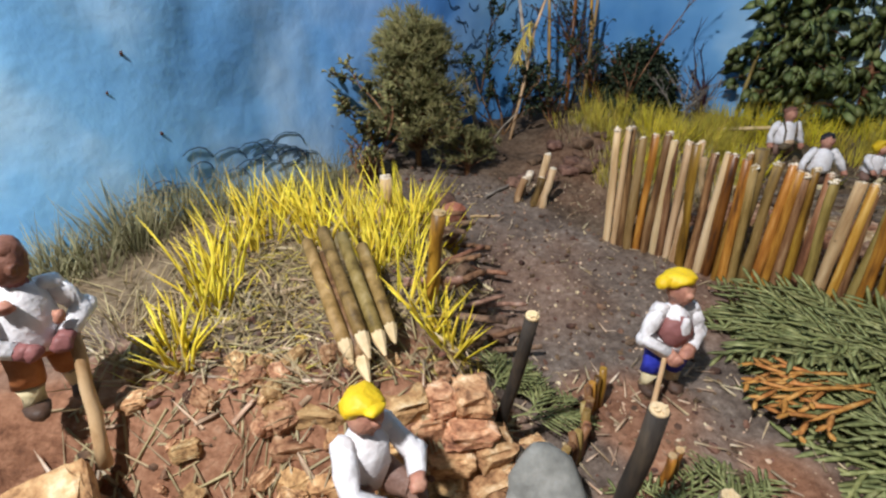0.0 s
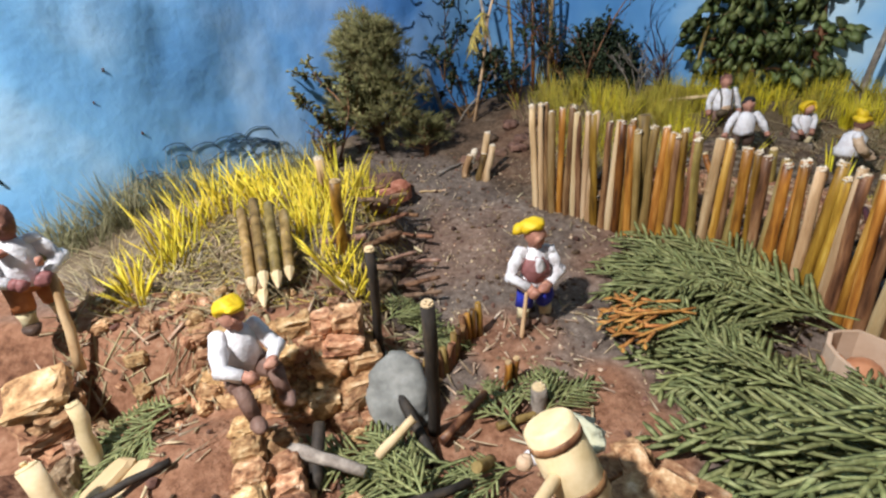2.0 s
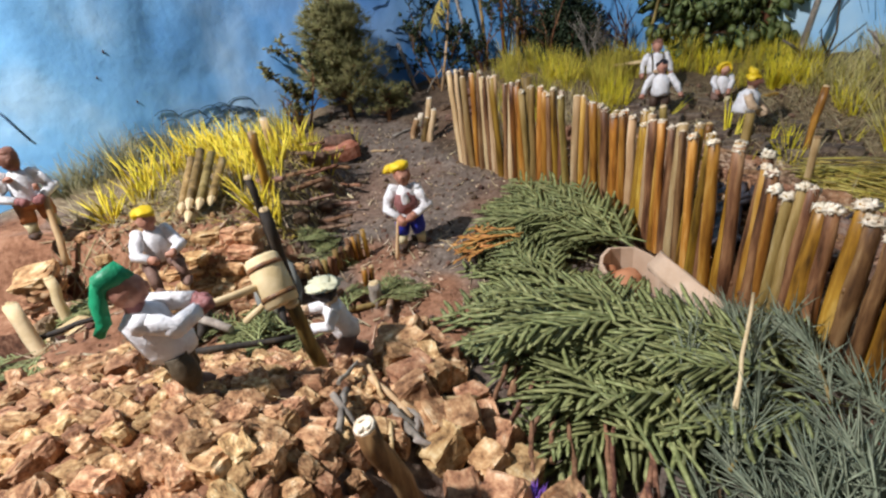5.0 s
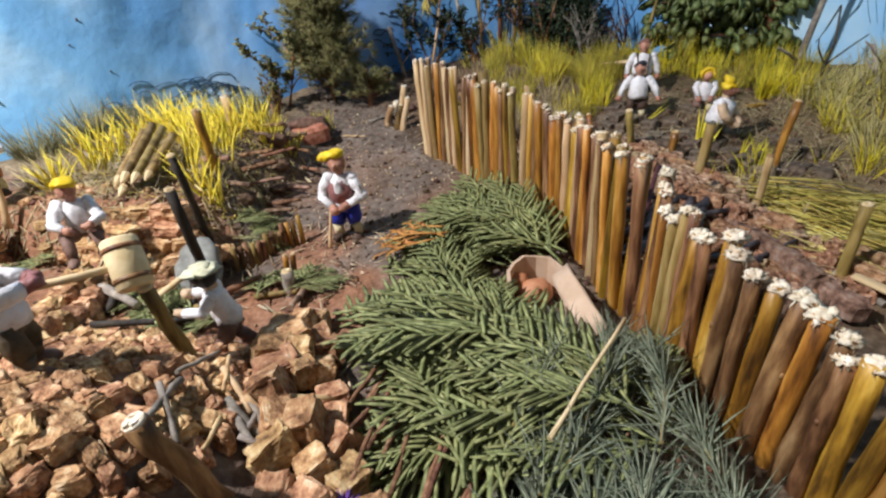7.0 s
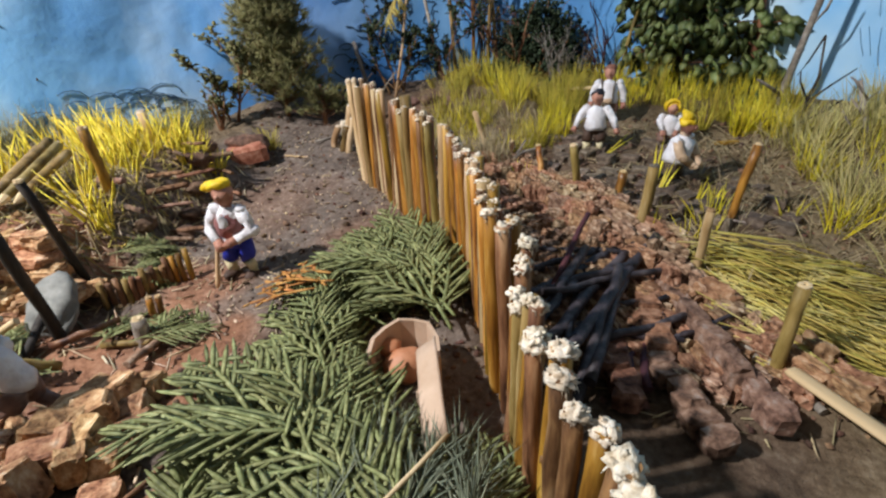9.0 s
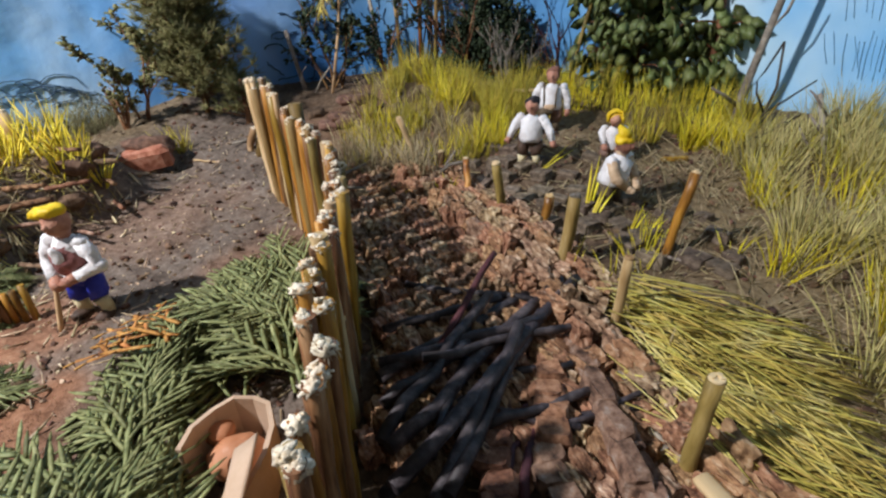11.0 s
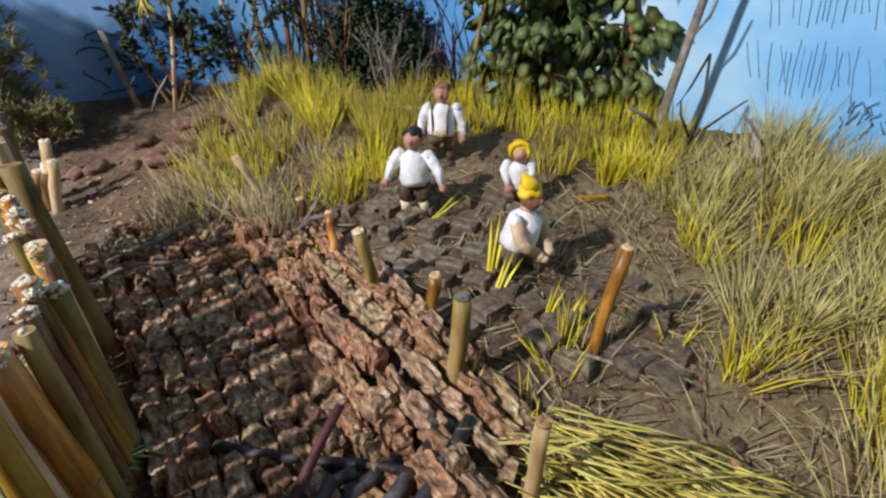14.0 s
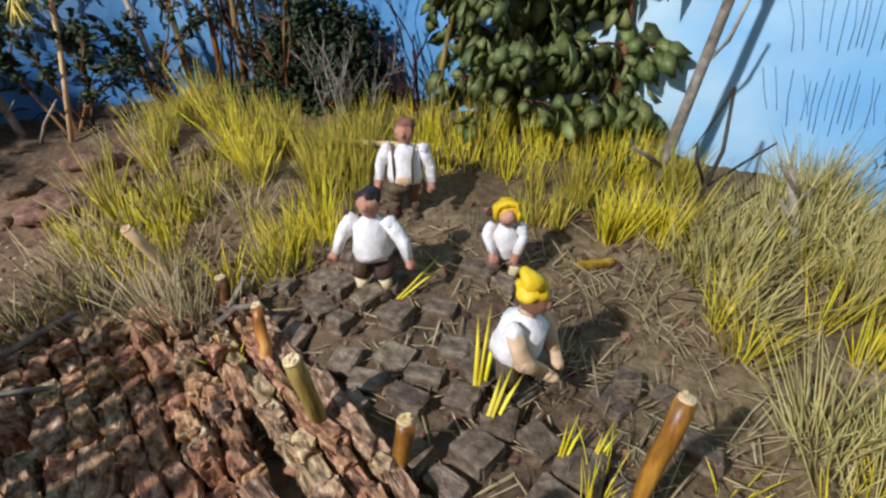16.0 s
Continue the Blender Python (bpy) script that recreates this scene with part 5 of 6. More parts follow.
litter("straw_litter", "loose straw lying on the yellow bank", "hay", 560, lambda r: (r.uniform(-0.15, 0.02), r.uniform(0.13, 0.31)), 161)
litter("bank_litter", "brown stalks and straw covering the red slope", "dry", 900, lambda r: (r.uniform(-0.17, 0.03), r.uniform(0.10, 0.30)), 183, (0.010, 0.030), 0.0006)
litter("bank_twigs", "short broken brown twigs on the bank", "chip", 200, lambda r: (r.uniform(-0.17, 0.05), r.uniform(0.08, 0.36)), 187, (0.006, 0.020), 0.0011)
meadow("bank_tufts", "sparse dry stalks standing on the red slope", "dry", [(rg.uniform(-0.16, -0.02), rg.uniform(0.125, 0.20), 6, rg.uniform(0.012, 0.030), 0.010, 1.5) for _ in range(40)], 191, 0.0005)
litter("dry_litter", "dry stalks scattered over the field", "dry", 900, lambda r: (r.uniform(0.38, 0.72), r.uniform(0.10, 0.48)), 163)
litter("dry_litter", "dry stalks and fibres round the bark bed", "dry", 420, lambda r: (r.uniform(0.18, 0.46), r.uniform(0.12, 0.46)), 167)
litter("twig_litter", "thin brown twigs scattered on the clay", "chip", 420, lambda r: (r.uniform(-0.10, 0.20), r.uniform(-0.06, 0.20)), 169, (0.006, 0.02), 0.0007)


def crumbs(name, label, kind, n, area, seed, size, category="crumbs"):
    g = Geo()
    r2 = random.Random(seed)
    for _ in range(n):
        x, y = area(r2)
        if not inside(x, y):
            continue
        s = r2.uniform(*size) * r2.choice((0.6, 0.8, 1, 1, 1.5))
        g.blob((x, y, G(x, y) + s * 0.25), (s, s * r2.uniform(0.5, 1), s * r2.uniform(0.35, 0.8)), rot(r2.uniform(-30, 30), r2.uniform(-30, 30), r2.uniform(0, 180)), 0, 1, 0.5, 3, False)
    thing(name, label, category, kind="stuff", geo=g, mats=[kind])


crumbs("soil_crumbs", "loose dark and red crumbs of soil", "crumb", 2600, lambda r: (r.uniform(-0.16, 0.40), r.uniform(-0.12, 0.50)), 171, (0.0008, 0.0028))
crumbs("soil_crumbs", "loose crumbs of brown humus in the field", "crumb", 2400, lambda r: (r.uniform(0.22, 0.72), r.uniform(0.10, 0.50)), 173, (0.0008, 0.0030))
crumbs("wood_flakes", "pale flakes of wood scattered on the path", "chip", 1400, lambda r: (r.uniform(0.0, 0.27), r.uniform(0.10, 0.47)), 177, (0.0004, 0.0014))
litter("shaving", "pale curled shavings on the path", "chip", 130, lambda r: (r.uniform(0.0, 0.25), r.uniform(0.15, 0.46)), 179, (0.004, 0.016), 0.0007)


# ---- cork, bark and stones ----
def chunk_meshes(kind, n, seed, rough=0.2, boxy=0.55, sub=3):
    return [Geo().rugged(seed * 10 + k, sub, boxy, rough).mesh("piece", [kind]) for k in range(n)]


def lay(thing_ob, name, meshes, x, y, z, size, yaw, rg, tilt=7):
    ob = part(name, rg.choice(meshes), None, thing_ob)
    ob.matrix_basis = pose(x, y, z, rg.uniform(-tilt, tilt), rg.uniform(-tilt, tilt), yaw) @ Matrix.Diagonal((*size, 1))
    return ob


rg = random.Random(211)
cork = chunk_meshes("cork_u", 10, 5, 0.26)
paving = thing("cork_paving", "rows of broken reddish cork blocks covering the front mound", "cork")
u, v = Vector((0.92, -0.38)), Vector((0.38, 0.92))
for i in range(-11, 16):
    for j in range(-10, 8):
        p = Vector((0.075, -0.03)) + u * (i * 0.0098 + rg.uniform(-0.002, 0.002) + (j % 2) * 0.005) + v * (j * 0.0088 + rg.uniform(-0.0016, 0.0016))
        if p.x + p.y < -0.066 or p.x > 0.165 - 0.6 * max(0, p.y + 0.02) or p.y > 0.042 - 0.25 * (p.x - 0.02) or p.x < -0.06 or p.y < -0.14 or rg.random() < 0.07:
            continue
        s = rg.uniform(0.65, 1.4)
        lay(paving, "cork_block", cork, p.x, p.y, base_height(p.x, p.y) + rg.uniform(-0.001, 0.003), (0.0112 * s, 0.0088 * rg.uniform(0.7, 1.3), 0.0090 * rg.uniform(0.7, 1.5)), -22 + rg.uniform(-24, 24), rg, 20)
cube = chunk_meshes("cork_u", 6, 31, 0.2, 0.34)
row = thing("cork_row", "triple row of light brown cork cubes leading to the thuja", "cork")
for k in range(11):
    for side in (-1, 0, 1):
        t = (k + 0.4 * (side == 0)) / 10
        x = 0.146 + 0.086 * t + side * 0.0150 * (0.55 + 0.45 * t) + rg.uniform(-0.003, 0.003)
        y = 0.052 - 0.150 * t + side * 0.006 + rg.uniform(-0.003, 0.003)
        if rg.random() < 0.1:
            continue
        s = rg.uniform(0.0135, 0.0195)
        lay(row, "cork_cube", cube, x, y, base_height(x, y) + 0.006 + (0.004 if side == 0 else 0) + rg.uniform(-0.001, 0.003), (s, s * rg.uniform(0.75, 1.2), s * rg.uniform(0.8, 1.1)), -54 + rg.uniform(-30, 30), rg, 22)
bank = thing("cork_bank", "stepped bank of rough reddish cork bark slabs", "cork")
for layer in range(5):
    z = 0.060 + layer * 0.0105
    y0 = 0.098 + layer * 0.0075
    x = -0.085 + rg.uniform(0, 0.01)
    while x < 0.030 - layer * 0.006:
        w = rg.uniform(0.010, 0.026)
        lay(bank, "cork_slab", cork, x + w / 2, y0 + rg.uniform(-0.003, 0.003) + 0.12 * (x + 0.03), z, (w * 1.06, 0.020 * rg.uniform(0.8, 1.2), 0.0125 * rg.uniform(0.8, 1.2)), rg.uniform(-14, 14) + 6, rg, 9)
        x += w * 0.96
for x, y, z, s in ((0.012, 0.100, 0.066, 0.018), (0.026, 0.108, 0.064, 0.016), (0.030, 0.121, 0.068, 0.015), (0.008, 0.090, 0.060, 0.015), (-0.004, 0.094, 0.070, 0.016), (0.020, 0.092, 0.058, 0.013), (0.038, 0.130, 0.066, 0.014)):
    lay(bank, "cork_lump", cork, x, y, z, (s, s * 0.8, s * 0.75), rg.uniform(0, 90), rg, 16)
wall = thing("cork_strip", "two narrow strips of cracked cork bark ending under the seated figurine", "cork")
for side in (0, 1):
    for k in range(8):
        x, y = -0.034 + side * 0.0165 + 0.0055 * k, 0.066 - 0.0125 * k - side * 0.002
        lay(wall, "cork_slab", cork, x, y, base_height(x, y) + 0.006, (0.0150, 0.0135, 0.016), 22 + rg.uniform(-5, 5), rg, 6)
rubble = thing("bark_rubble", "broken crumbs of reddish bark strewn over the clay slope", "bark")
for k in range(90):
    x, y = rg.uniform(-0.150, 0.02), rg.uniform(0.070, 0.150)
    if x > -0.07 and y < 0.135 and x < 0.0:
        continue
    q = rg.uniform(0.005, 0.013)
    lay(rubble, "bark_crumb", cork, x, y, G(x, y) + q * 0.15, (q, q * rg.uniform(0.5, 1.0), q * rg.uniform(0.4, 0.8)), rg.uniform(0, 180), rg, 25)
stack = thing("cork_stack", "stack of weathered cork plates at the landscape edge", "cork")
for k in range(5):
    lay(stack, "cork_plate", cork, -0.152 + rg.uniform(-0.003, 0.003), 0.083 + rg.uniform(-0.003, 0.003), 0.058 + k * 0.0095, (0.034, 0.027, 0.0105), rg.uniform(-14, 14) - 40, rg, 5)
bits = thing("bark_plate", "curved dark bark plate beside the cork stack", "bark")
bk = chunk_meshes("bark_u", 8, 9, 0.38)
for k in range(4):
    lay(bits, "plate", bk, -0.128 + 0.004 * k, 0.078 - 0.010 * k, 0.066 + 0.004 * (k % 2), (0.012, 0.024, 0.018), 40 + rg.uniform(-15, 15), rg, 14)

# the bark bed behind the palisade
rb = chunk_meshes("redbark_u", 8, 13, 0.38)
bed = thing("bark_bed", "bed of cracked bark ridges running beside the palisade", "bark")
d1, d2 = Vector((0.66, -0.75)), Vector((0.75, 0.66))
count = 0
for j in range(-14, 12):
    for i in range(-16, 22):
        p = Vector((0.320, 0.300)) + d1 * (i * 0.0122 + (j % 3) * 0.004 + rg.uniform(-0.0045, 0.0045)) + d2 * (j * 0.0112 + 0.003 * noise.noise(Vector((i * 0.3, j * 0.2, 8))) + rg.uniform(-0.0012, 0.0012))
        e = (p - Vector((0.345, 0.350))).dot(d2)
        fence_x = float(np.interp(p.y, [-0.1, 0.0, 0.1, 0.2, 0.25, 0.29, 0.36], [0.41, 0.375, 0.338, 0.308, 0.265, 0.232, 0.16]))
        if e > -0.006 or p.x < fence_x + 0.012 or p.y > 0.400 or p.y < 0.12 or count > 298:
            continue
        raised = 0.004 if e > -0.030 else 0.0
        kind = rb if rg.random() < (0.75 if e > -0.05 else 0.5) else bk
        lay(bed, "bark_block", kind, p.x, p.y, base_height(p.x, p.y) + 0.003 + raised + rg.uniform(-0.001, 0.002), (0.0150 * rg.uniform(0.6, 1.6), 0.0104 * rg.uniform(0.75, 1.15), (0.013 + raised) * rg.uniform(0.75, 1.35)), math.degrees(math.atan2(d1.y, d1.x)) + rg.uniform(-13, 13), rg, 12)
        count += 1
edge = thing("bark_edging", "long strips of rough grey and red bark along the bed", "bark")
for s in range(3):
    for k in range(16):
        p = Vector((0.303, 0.392)) + d1 * (0.0135 * k) + d2 * (0.011 * s + 0.002)
        if p.y < 0.10:
            continue
        lay(edge, "bark_strip", bk if s != 1 else rb, p.x, p.y, base_height(p.x, p.y) + 0.005 - 0.001 * s + rg.uniform(-0.001, 0.001), (0.0200 * rg.uniform(0.7, 1.4), 0.0086 * rg.uniform(0.75, 1.25), 0.013 * rg.uniform(0.7, 1.35)), math.degrees(math.atan2(d1.y, d1.x)) + rg.uniform(-10, 10), rg, 10)
slabs = [((0.420, 0.172, 0.066), (0.017, 0.056, 0.014), 6, "redbark"), ((0.440, 0.180, 0.067), (0.012, 0.100, 0.015), 17, "bark"), ((0.456, 0.140, 0.064), (0.012, 0.070, 0.012), 18, "bark"), ((0.400, 0.130, 0.062), (0.016, 0.05, 0.012), 8, "redbark"), ((0.430, 0.110, 0.062), (0.016, 0.05, 0.012), 20, "bark")]
for c, s, yaw, kind in slabs:
    g = Geo()
    for k in range(6):
        g.chunk((rg.uniform(-0.1, 0.1) * s[0], s[1] * (k / 5 - 0.5), rg.uniform(-0.001, 0.001)), (s[0] * rg.uniform(0.8, 1.1), s[1] / 4.4, s[2] * rg.uniform(0.8, 1.1)), rot(rg.uniform(-6, 6), rg.uniform(-6, 6), rg.uniform(-8, 8)), 0, 0.2, rg)
    thing("bark_slab", "rough slab of split bark lying beside the charred sticks", "bark", "bark slabs", geo=g, mats=[kind], m=pose(*c, 0, 0, yaw))

# charred sticks in a heap
def char_stick(a, b, r, kind="char"):
    shaft("charred_stick", "blackened stick in a heap behind the palisade", a, b, r, kind, "stick", "charred sticks", 0.0016)


for a, b, r in (((0.316, 0.140, 0.064), (0.394, 0.232, 0.074), 0.0037), ((0.352, 0.128, 0.066), (0.412, 0.246, 0.078), 0.0040), ((0.366, 0.122, 0.070), (0.421, 0.246, 0.080), 0.0038), ((0.309, 0.186, 0.064), (0.378, 0.222, 0.076), 0.0030), ((0.325, 0.160, 0.068), (0.402, 0.200, 0.080), 0.0034), ((0.340, 0.112, 0.066), (0.372, 0.214, 0.082), 0.0032), ((0.380, 0.118, 0.068), (0.402, 0.212, 0.076), 0.0030),
                ((0.322, 0.118, 0.062), (0.366, 0.180, 0.074), 0.0034), ((0.330, 0.232, 0.070), (0.404, 0.222, 0.076), 0.0024), ((0.362, 0.168, 0.076), (0.428, 0.208, 0.074), 0.0026), ((0.372, 0.104, 0.064), (0.392, 0.190, 0.082), 0.0036), ((0.350, 0.096, 0.060), (0.384, 0.160, 0.076), 0.0036)):
    lift = Vector((0.010, 0.004, 0.004))
    k = 1.22
    low = Vector(b) + lift + (Vector(a) - Vector(b)) * k
    while fence_side(low.x, low.y) > -0.016 and k > 0.3:
        k -= 0.05
        low = Vector(b) + lift + (Vector(a) - Vector(b)) * k
    char_stick(low, Vector(b) + lift, r)
for k in range(16):
    a = Vector((rg.uniform(0.37, 0.425), rg.uniform(0.11, 0.21), 0.062 + 0.008 * rg.random()))
    w = radians(rg.gauss(52, 32))
    ln = rg.uniform(0.03, 0.065)
    char_stick(a, a + Vector((ln * math.cos(w), ln * math.sin(w), rg.uniform(0.0, 0.010))), rg.uniform(0.0014, 0.0026), "char" if k % 5 else "purple")
shaft("charred_stick", "dark red twig standing out of the charred heap", (0.362, 0.178, 0.075), (0.382, 0.236, 0.104), 0.0022, "purple", "stick", "charred sticks", 0.0008)
for pts, r in (([(0.352, 0.362, 0.088), (0.385, 0.330, 0.082), (0.408, 0.300, 0.078), (0.428, 0.268, 0.072), (0.444, 0.225, 0.068), (0.458, 0.185, 0.064), (0.472, 0.150, 0.060)], 0.0034), ([(0.425, 0.262, 0.070), (0.448, 0.205, 0.066), (0.470, 0.168, 0.062), (0.492, 0.118, 0.058)], 0.0026), ([(0.30, 0.385, 0.092), (0.318, 0.395, 0.104), (0.332, 0.392, 0.108)], 0.0018), ([(0.29, 0.40, 0.092), (0.31, 0.402, 0.098), (0.318, 0.412, 0.112)], 0.0016), ([(0.40, 0.301, 0.078), (0.45, 0.304, 0.076), (0.50, 0.318, 0.078)], 0.0016), ([(0.53, 0.30, 0.08), (0.50, 0.29, 0.082), (0.47, 0.305, 0.080)], 0.0012), ([(0.188, 0.352, 0.084), (0.215, 0.372, 0.094), (0.232, 0.398, 0.098)], 0.0016), ([(0.205, 0.333, 0.090), (0.225, 0.345, 0.094), (0.25, 0.352, 0.092)], 0.0014), ([(0.40, 0.44, 0.098), (0.385, 0.41, 0.094), (0.378, 0.40, 0.092)], 0.001)):
    p0 = Vector(pts[0])
    g = Geo()
    g.tube([Vector(p) - p0 for p in pts], [r * rg.uniform(0.85, 1.1) for _ in pts], 8)
    thing("fallen_branch", "grey bent twig lying along the bark", "branch", "fallen twigs", geo=g, mats=["greytwig"], m=Matrix.Translation(p0))

# dug plot: peat clods
peat = chunk_meshes("peat_u", 7, 17, 0.13, 0.24, 3)
plot = thing("peat_plot", "dug plot of square dark peat clods", "peat")
for i in range(-6, 8):
    for j in range(-6, 7):
        p = Vector((0.428, 0.375)) + Vector((0.80, -0.60)) * (i * 0.0185 + rg.uniform(-0.002, 0.002)) + Vector((0.60, 0.80)) * (j * 0.0175 + rg.uniform(-0.002, 0.002))
        if abs(j) > 4 - 0.35 * abs(i) or rg.random() < 0.28 or (p - Vector((0.44, 0.40))).length < 0.014:
            continue
        lay(plot, "peat_clod", peat, p.x, p.y, base_height(p.x, p.y) + 0.0015 + rg.uniform(-0.002, 0.002), (0.0175 * rg.uniform(0.6, 1.1), 0.0155 * rg.uniform(0.6, 1.1), 0.009), -37 + rg.uniform(-22, 22), rg, 9)

# stones, brick and clods
def stone(label, c, r, turn, kind, seed, category="stone"):
    g = Geo()
    g.blob((0, 0, 0), r, None, 0, 3, 0.35, 1.4 + seed * 0.1)
    for i, p in enumerate(g.v):
        g.v[i] = p + Vector((noise.noise(p * 160), noise.noise(p * 160 + Vector((4, 4, 4))), noise.noise(p * 160 + Vector((9, 1, 5))))) * 0.0010
    return thing("stone", label, category, geo=g, mats=[kind], m=pose(*c, *turn))


stone("flat grey stone propped between the black stakes", (0.039, 0.099, 0.069), (0.019, 0.021, 0.007), (50, -8, 12), "stone", 1)
g = Geo()
g.chunk((0, 0, 0), (0.046, 0.026, 0.020), None, 0, 0.08, rg)
thing("brick_fragment", "broken red brick lying at the path head", "brick", geo=g, mats=["brick"], m=pose(0.001, 0.370, 0.100, 4, -6, 38))
stone("dark earth clod resting on the brick", (-0.004, 0.386, 0.109), (0.026, 0.017, 0.010), (0, 5, 35), "rock", 2, "clod")
for x, y, s in ((-0.020, 0.330, 0.016), (-0.004, 0.300, 0.018), (0.010, 0.275, 0.014), (-0.030, 0.345, 0.012), (0.02, 0.25, 0.012), (0.03, 0.225, 0.012), (0.012, 0.205, 0.013), (0.15, 0.485, 0.013), (0.17, 0.49, 0.015), (0.19, 0.492, 0.012), (0.205, 0.498, 0.014), (0.13, 0.48, 0.010), (0.16, 0.50, 0.014), (0.10, 0.478, 0.012), (0.085, 0.47, 0.010), (0.225, 0.51, 0.012), (0.18, 0.53, 0.016), (0.21, 0.55, 0.013), (0.15, 0.545, 0.014), (0.24, 0.54, 0.012), (0.12, 0.52, 0.013), (0.20, 0.52, 0.009), (0.17, 0.515, 0.008), (0.235, 0.48, 0.010)):
    stone("crumbly brown earth clod", (x, y, base_height(x, y) + s * 0.2), (s, s * 0.75, s * 0.5), (rg.uniform(-20, 20), rg.uniform(-20, 20), rg.uniform(0, 180)), "rock", s * 300, "clod")
for k in range(14):
    a = Vector((rg.uniform(-0.05, 0.03), rg.uniform(0.20, 0.33), 0))
    a.z = G(a.x, a.y) + 0.003
    yaw = rg.uniform(-0.6, 0.6)
    b = a + Vector((0.035 * math.cos(yaw), 0.035 * math.sin(yaw), 0.003))
    shaft("bark_splinter", "flat brown splinter lying on the bank", a, b, rg.uniform(0.0016, 0.003), "redbark" if k % 2 else "bark", "splinter", "splinters on the bank", 0.0005)

# small peg fence
pegs = thing("peg_fence", "low curved row of short dark pegs by the pit", "fence")
for k in range(15):
    t = k / 14
    x, y = 0.050 + 0.036 * t + 0.004 * math.sin(t * 6), 0.124 + 0.046 * t
    g = Geo()
    h = rg.uniform(0.016, 0.022) * (1 + 0.25 * (t > 0.85))
    g.tube([(0, 0, -0.006), (rg.uniform(-0.0006, 0.0006), 0, h * 0.5), (rg.uniform(-0.002, 0.002), rg.uniform(-0.001, 0.001), h)], [0.0022, 0.0023, 0.0020], 8)
    part("peg", g, ["varnish" if t > 0.8 else ("brownpole" if k % 3 else "olive")], pegs, m=Matrix.Translation((x, y, base_height(x, y))))
for x, y in ((0.098, 0.118), (0.103, 0.121)):
    stake("peg", "short yellow-brown peg stuck by the pit", (x, y, 0.050), (x + 0.002, y, 0.072), 0.0022, "varnish", "peeled", "peg", "pegs by the pit")

# bundle of sharpened sticks
bundle_top, bundle_tip = Vector((-0.071, 0.214, 0.149)), Vector((-0.037, 0.129, 0.123))
axis = (bundle_tip - bundle_top)
for dx, dz, t0, t1 in ((-0.010, -0.002, 0.02, 0.97), (-0.001, 0.003, 0.0, 1.0), (0.008, 0.001, 0.05, 0.99), (0.017, -0.003, 0.12, 0.90), (-0.004, -0.006, 0.1, 1.06)):
    off = Vector((dx, dx * 0.35, dz))
    a, b = bundle_top + axis * t0 + off, bundle_top + axis * t1 + off * 0.75
    ob = thing("sharpened_stick", "sharpened stick with a pale point lying on the bank", "stick", "bundle of sharpened sticks")
    ob.location = a
    dv = (b - a)
    g = Geo()
    g.tube([(0, 0, 0), dv * 0.3, dv * 0.6, dv * 0.86], [0.0036, 0.0035, 0.0036, 0.0034], 10)
    part("shaft", g, [rg.choice(("olive", "olive", "brownpole"))], ob)
    g = Geo()
    g.tube([dv * 0.855, dv * 0.90, dv], [0.0035, 0.0030, 0.0006], 8, smooth=False)
    part("point", g, ["cutwood"], ob, "pale whittled point")

# wooden block, lath, flower
blk = thing("wood_block", "two pale split wood pieces lying side by side", "wood")
for k in (0, 1):
    g = Geo()
    g.chunk((0, 0, 0), (0.013, 0.026, 0.010), None, 0, 0.06, rg)
    part("piece", g, ["wood"], blk, m=pose(-0.092 + 0.013 * k, 0.043 - 0.002 * k, 0.074, 6, -10, -18 + 8 * k))
g = Geo()
g.tube([(0, -0.026, 0), (0, -0.024, 0), (0, 0.024, 0), (0, 0.026, 0)], [0.0050, 0.0058, 0.0058, 0.0050], 8)
for i, p in enumerate(g.v):
    g.v[i] = Vector((p.x, p.y, p.z * 0.32))
thing("lath", "flat pale wooden lath with rounded end beside the straw", "lath", geo=g, mats=["wood"], m=pose(0.497, 0.114, 0.066, 4, 8, 38))
g = Geo()
g.chunk((0, 0, 0), (0.024, 0.006, 0.003), None, 0, 0.1, rg)
thing("lath", "small orange-brown lath lying in the grass", "lath", geo=g, mats=["varnish"], m=pose(0.514, 0.434, 0.108, 0, -4, 6))
g = Geo()
for k in range(90):
    a = rg.uniform(0, 6.28)
    t = rg.uniform(0.2, 1.2)
    g.blade((0, 0, 0), (0.014 * math.cos(a) * math.sin(t), 0.014 * math.sin(a) * math.sin(t), 0.014 * math.cos(t)), 0.0011, (0, 0, -0.002))
thing("flower", "purple dried flower head lying on cork", "flower", geo=g, mats=["flower"], m=pose(0.222, -0.060, base_height(0.222, -0.060) + 0.006, 20, 0, 0))
for k in range(14):
    a = Vector((rg.uniform(0.135, 0.178), rg.uniform(-0.050, -0.005), 0))
    a.z = base_height(a.x, a.y) + rg.uniform(0.006, 0.012)
    yaw = rg.choice((-0.5, -0.7, -1.2, 0.3, 1.9)) + rg.uniform(-0.3, 0.3)
    b = a + Vector((0.028 * math.cos(yaw), 0.028 * math.sin(yaw), 0))
    b.z = base_height(b.x, b.y) + rg.uniform(0.004, 0.012)
    shaft("firewood_stick", "pale grey stick in a small woodpile on the cork", a, b, rg.uniform(0.0011, 0.0020), "greytwig" if k % 3 else "peeled", "stick", "small woodpile", 0.0006)
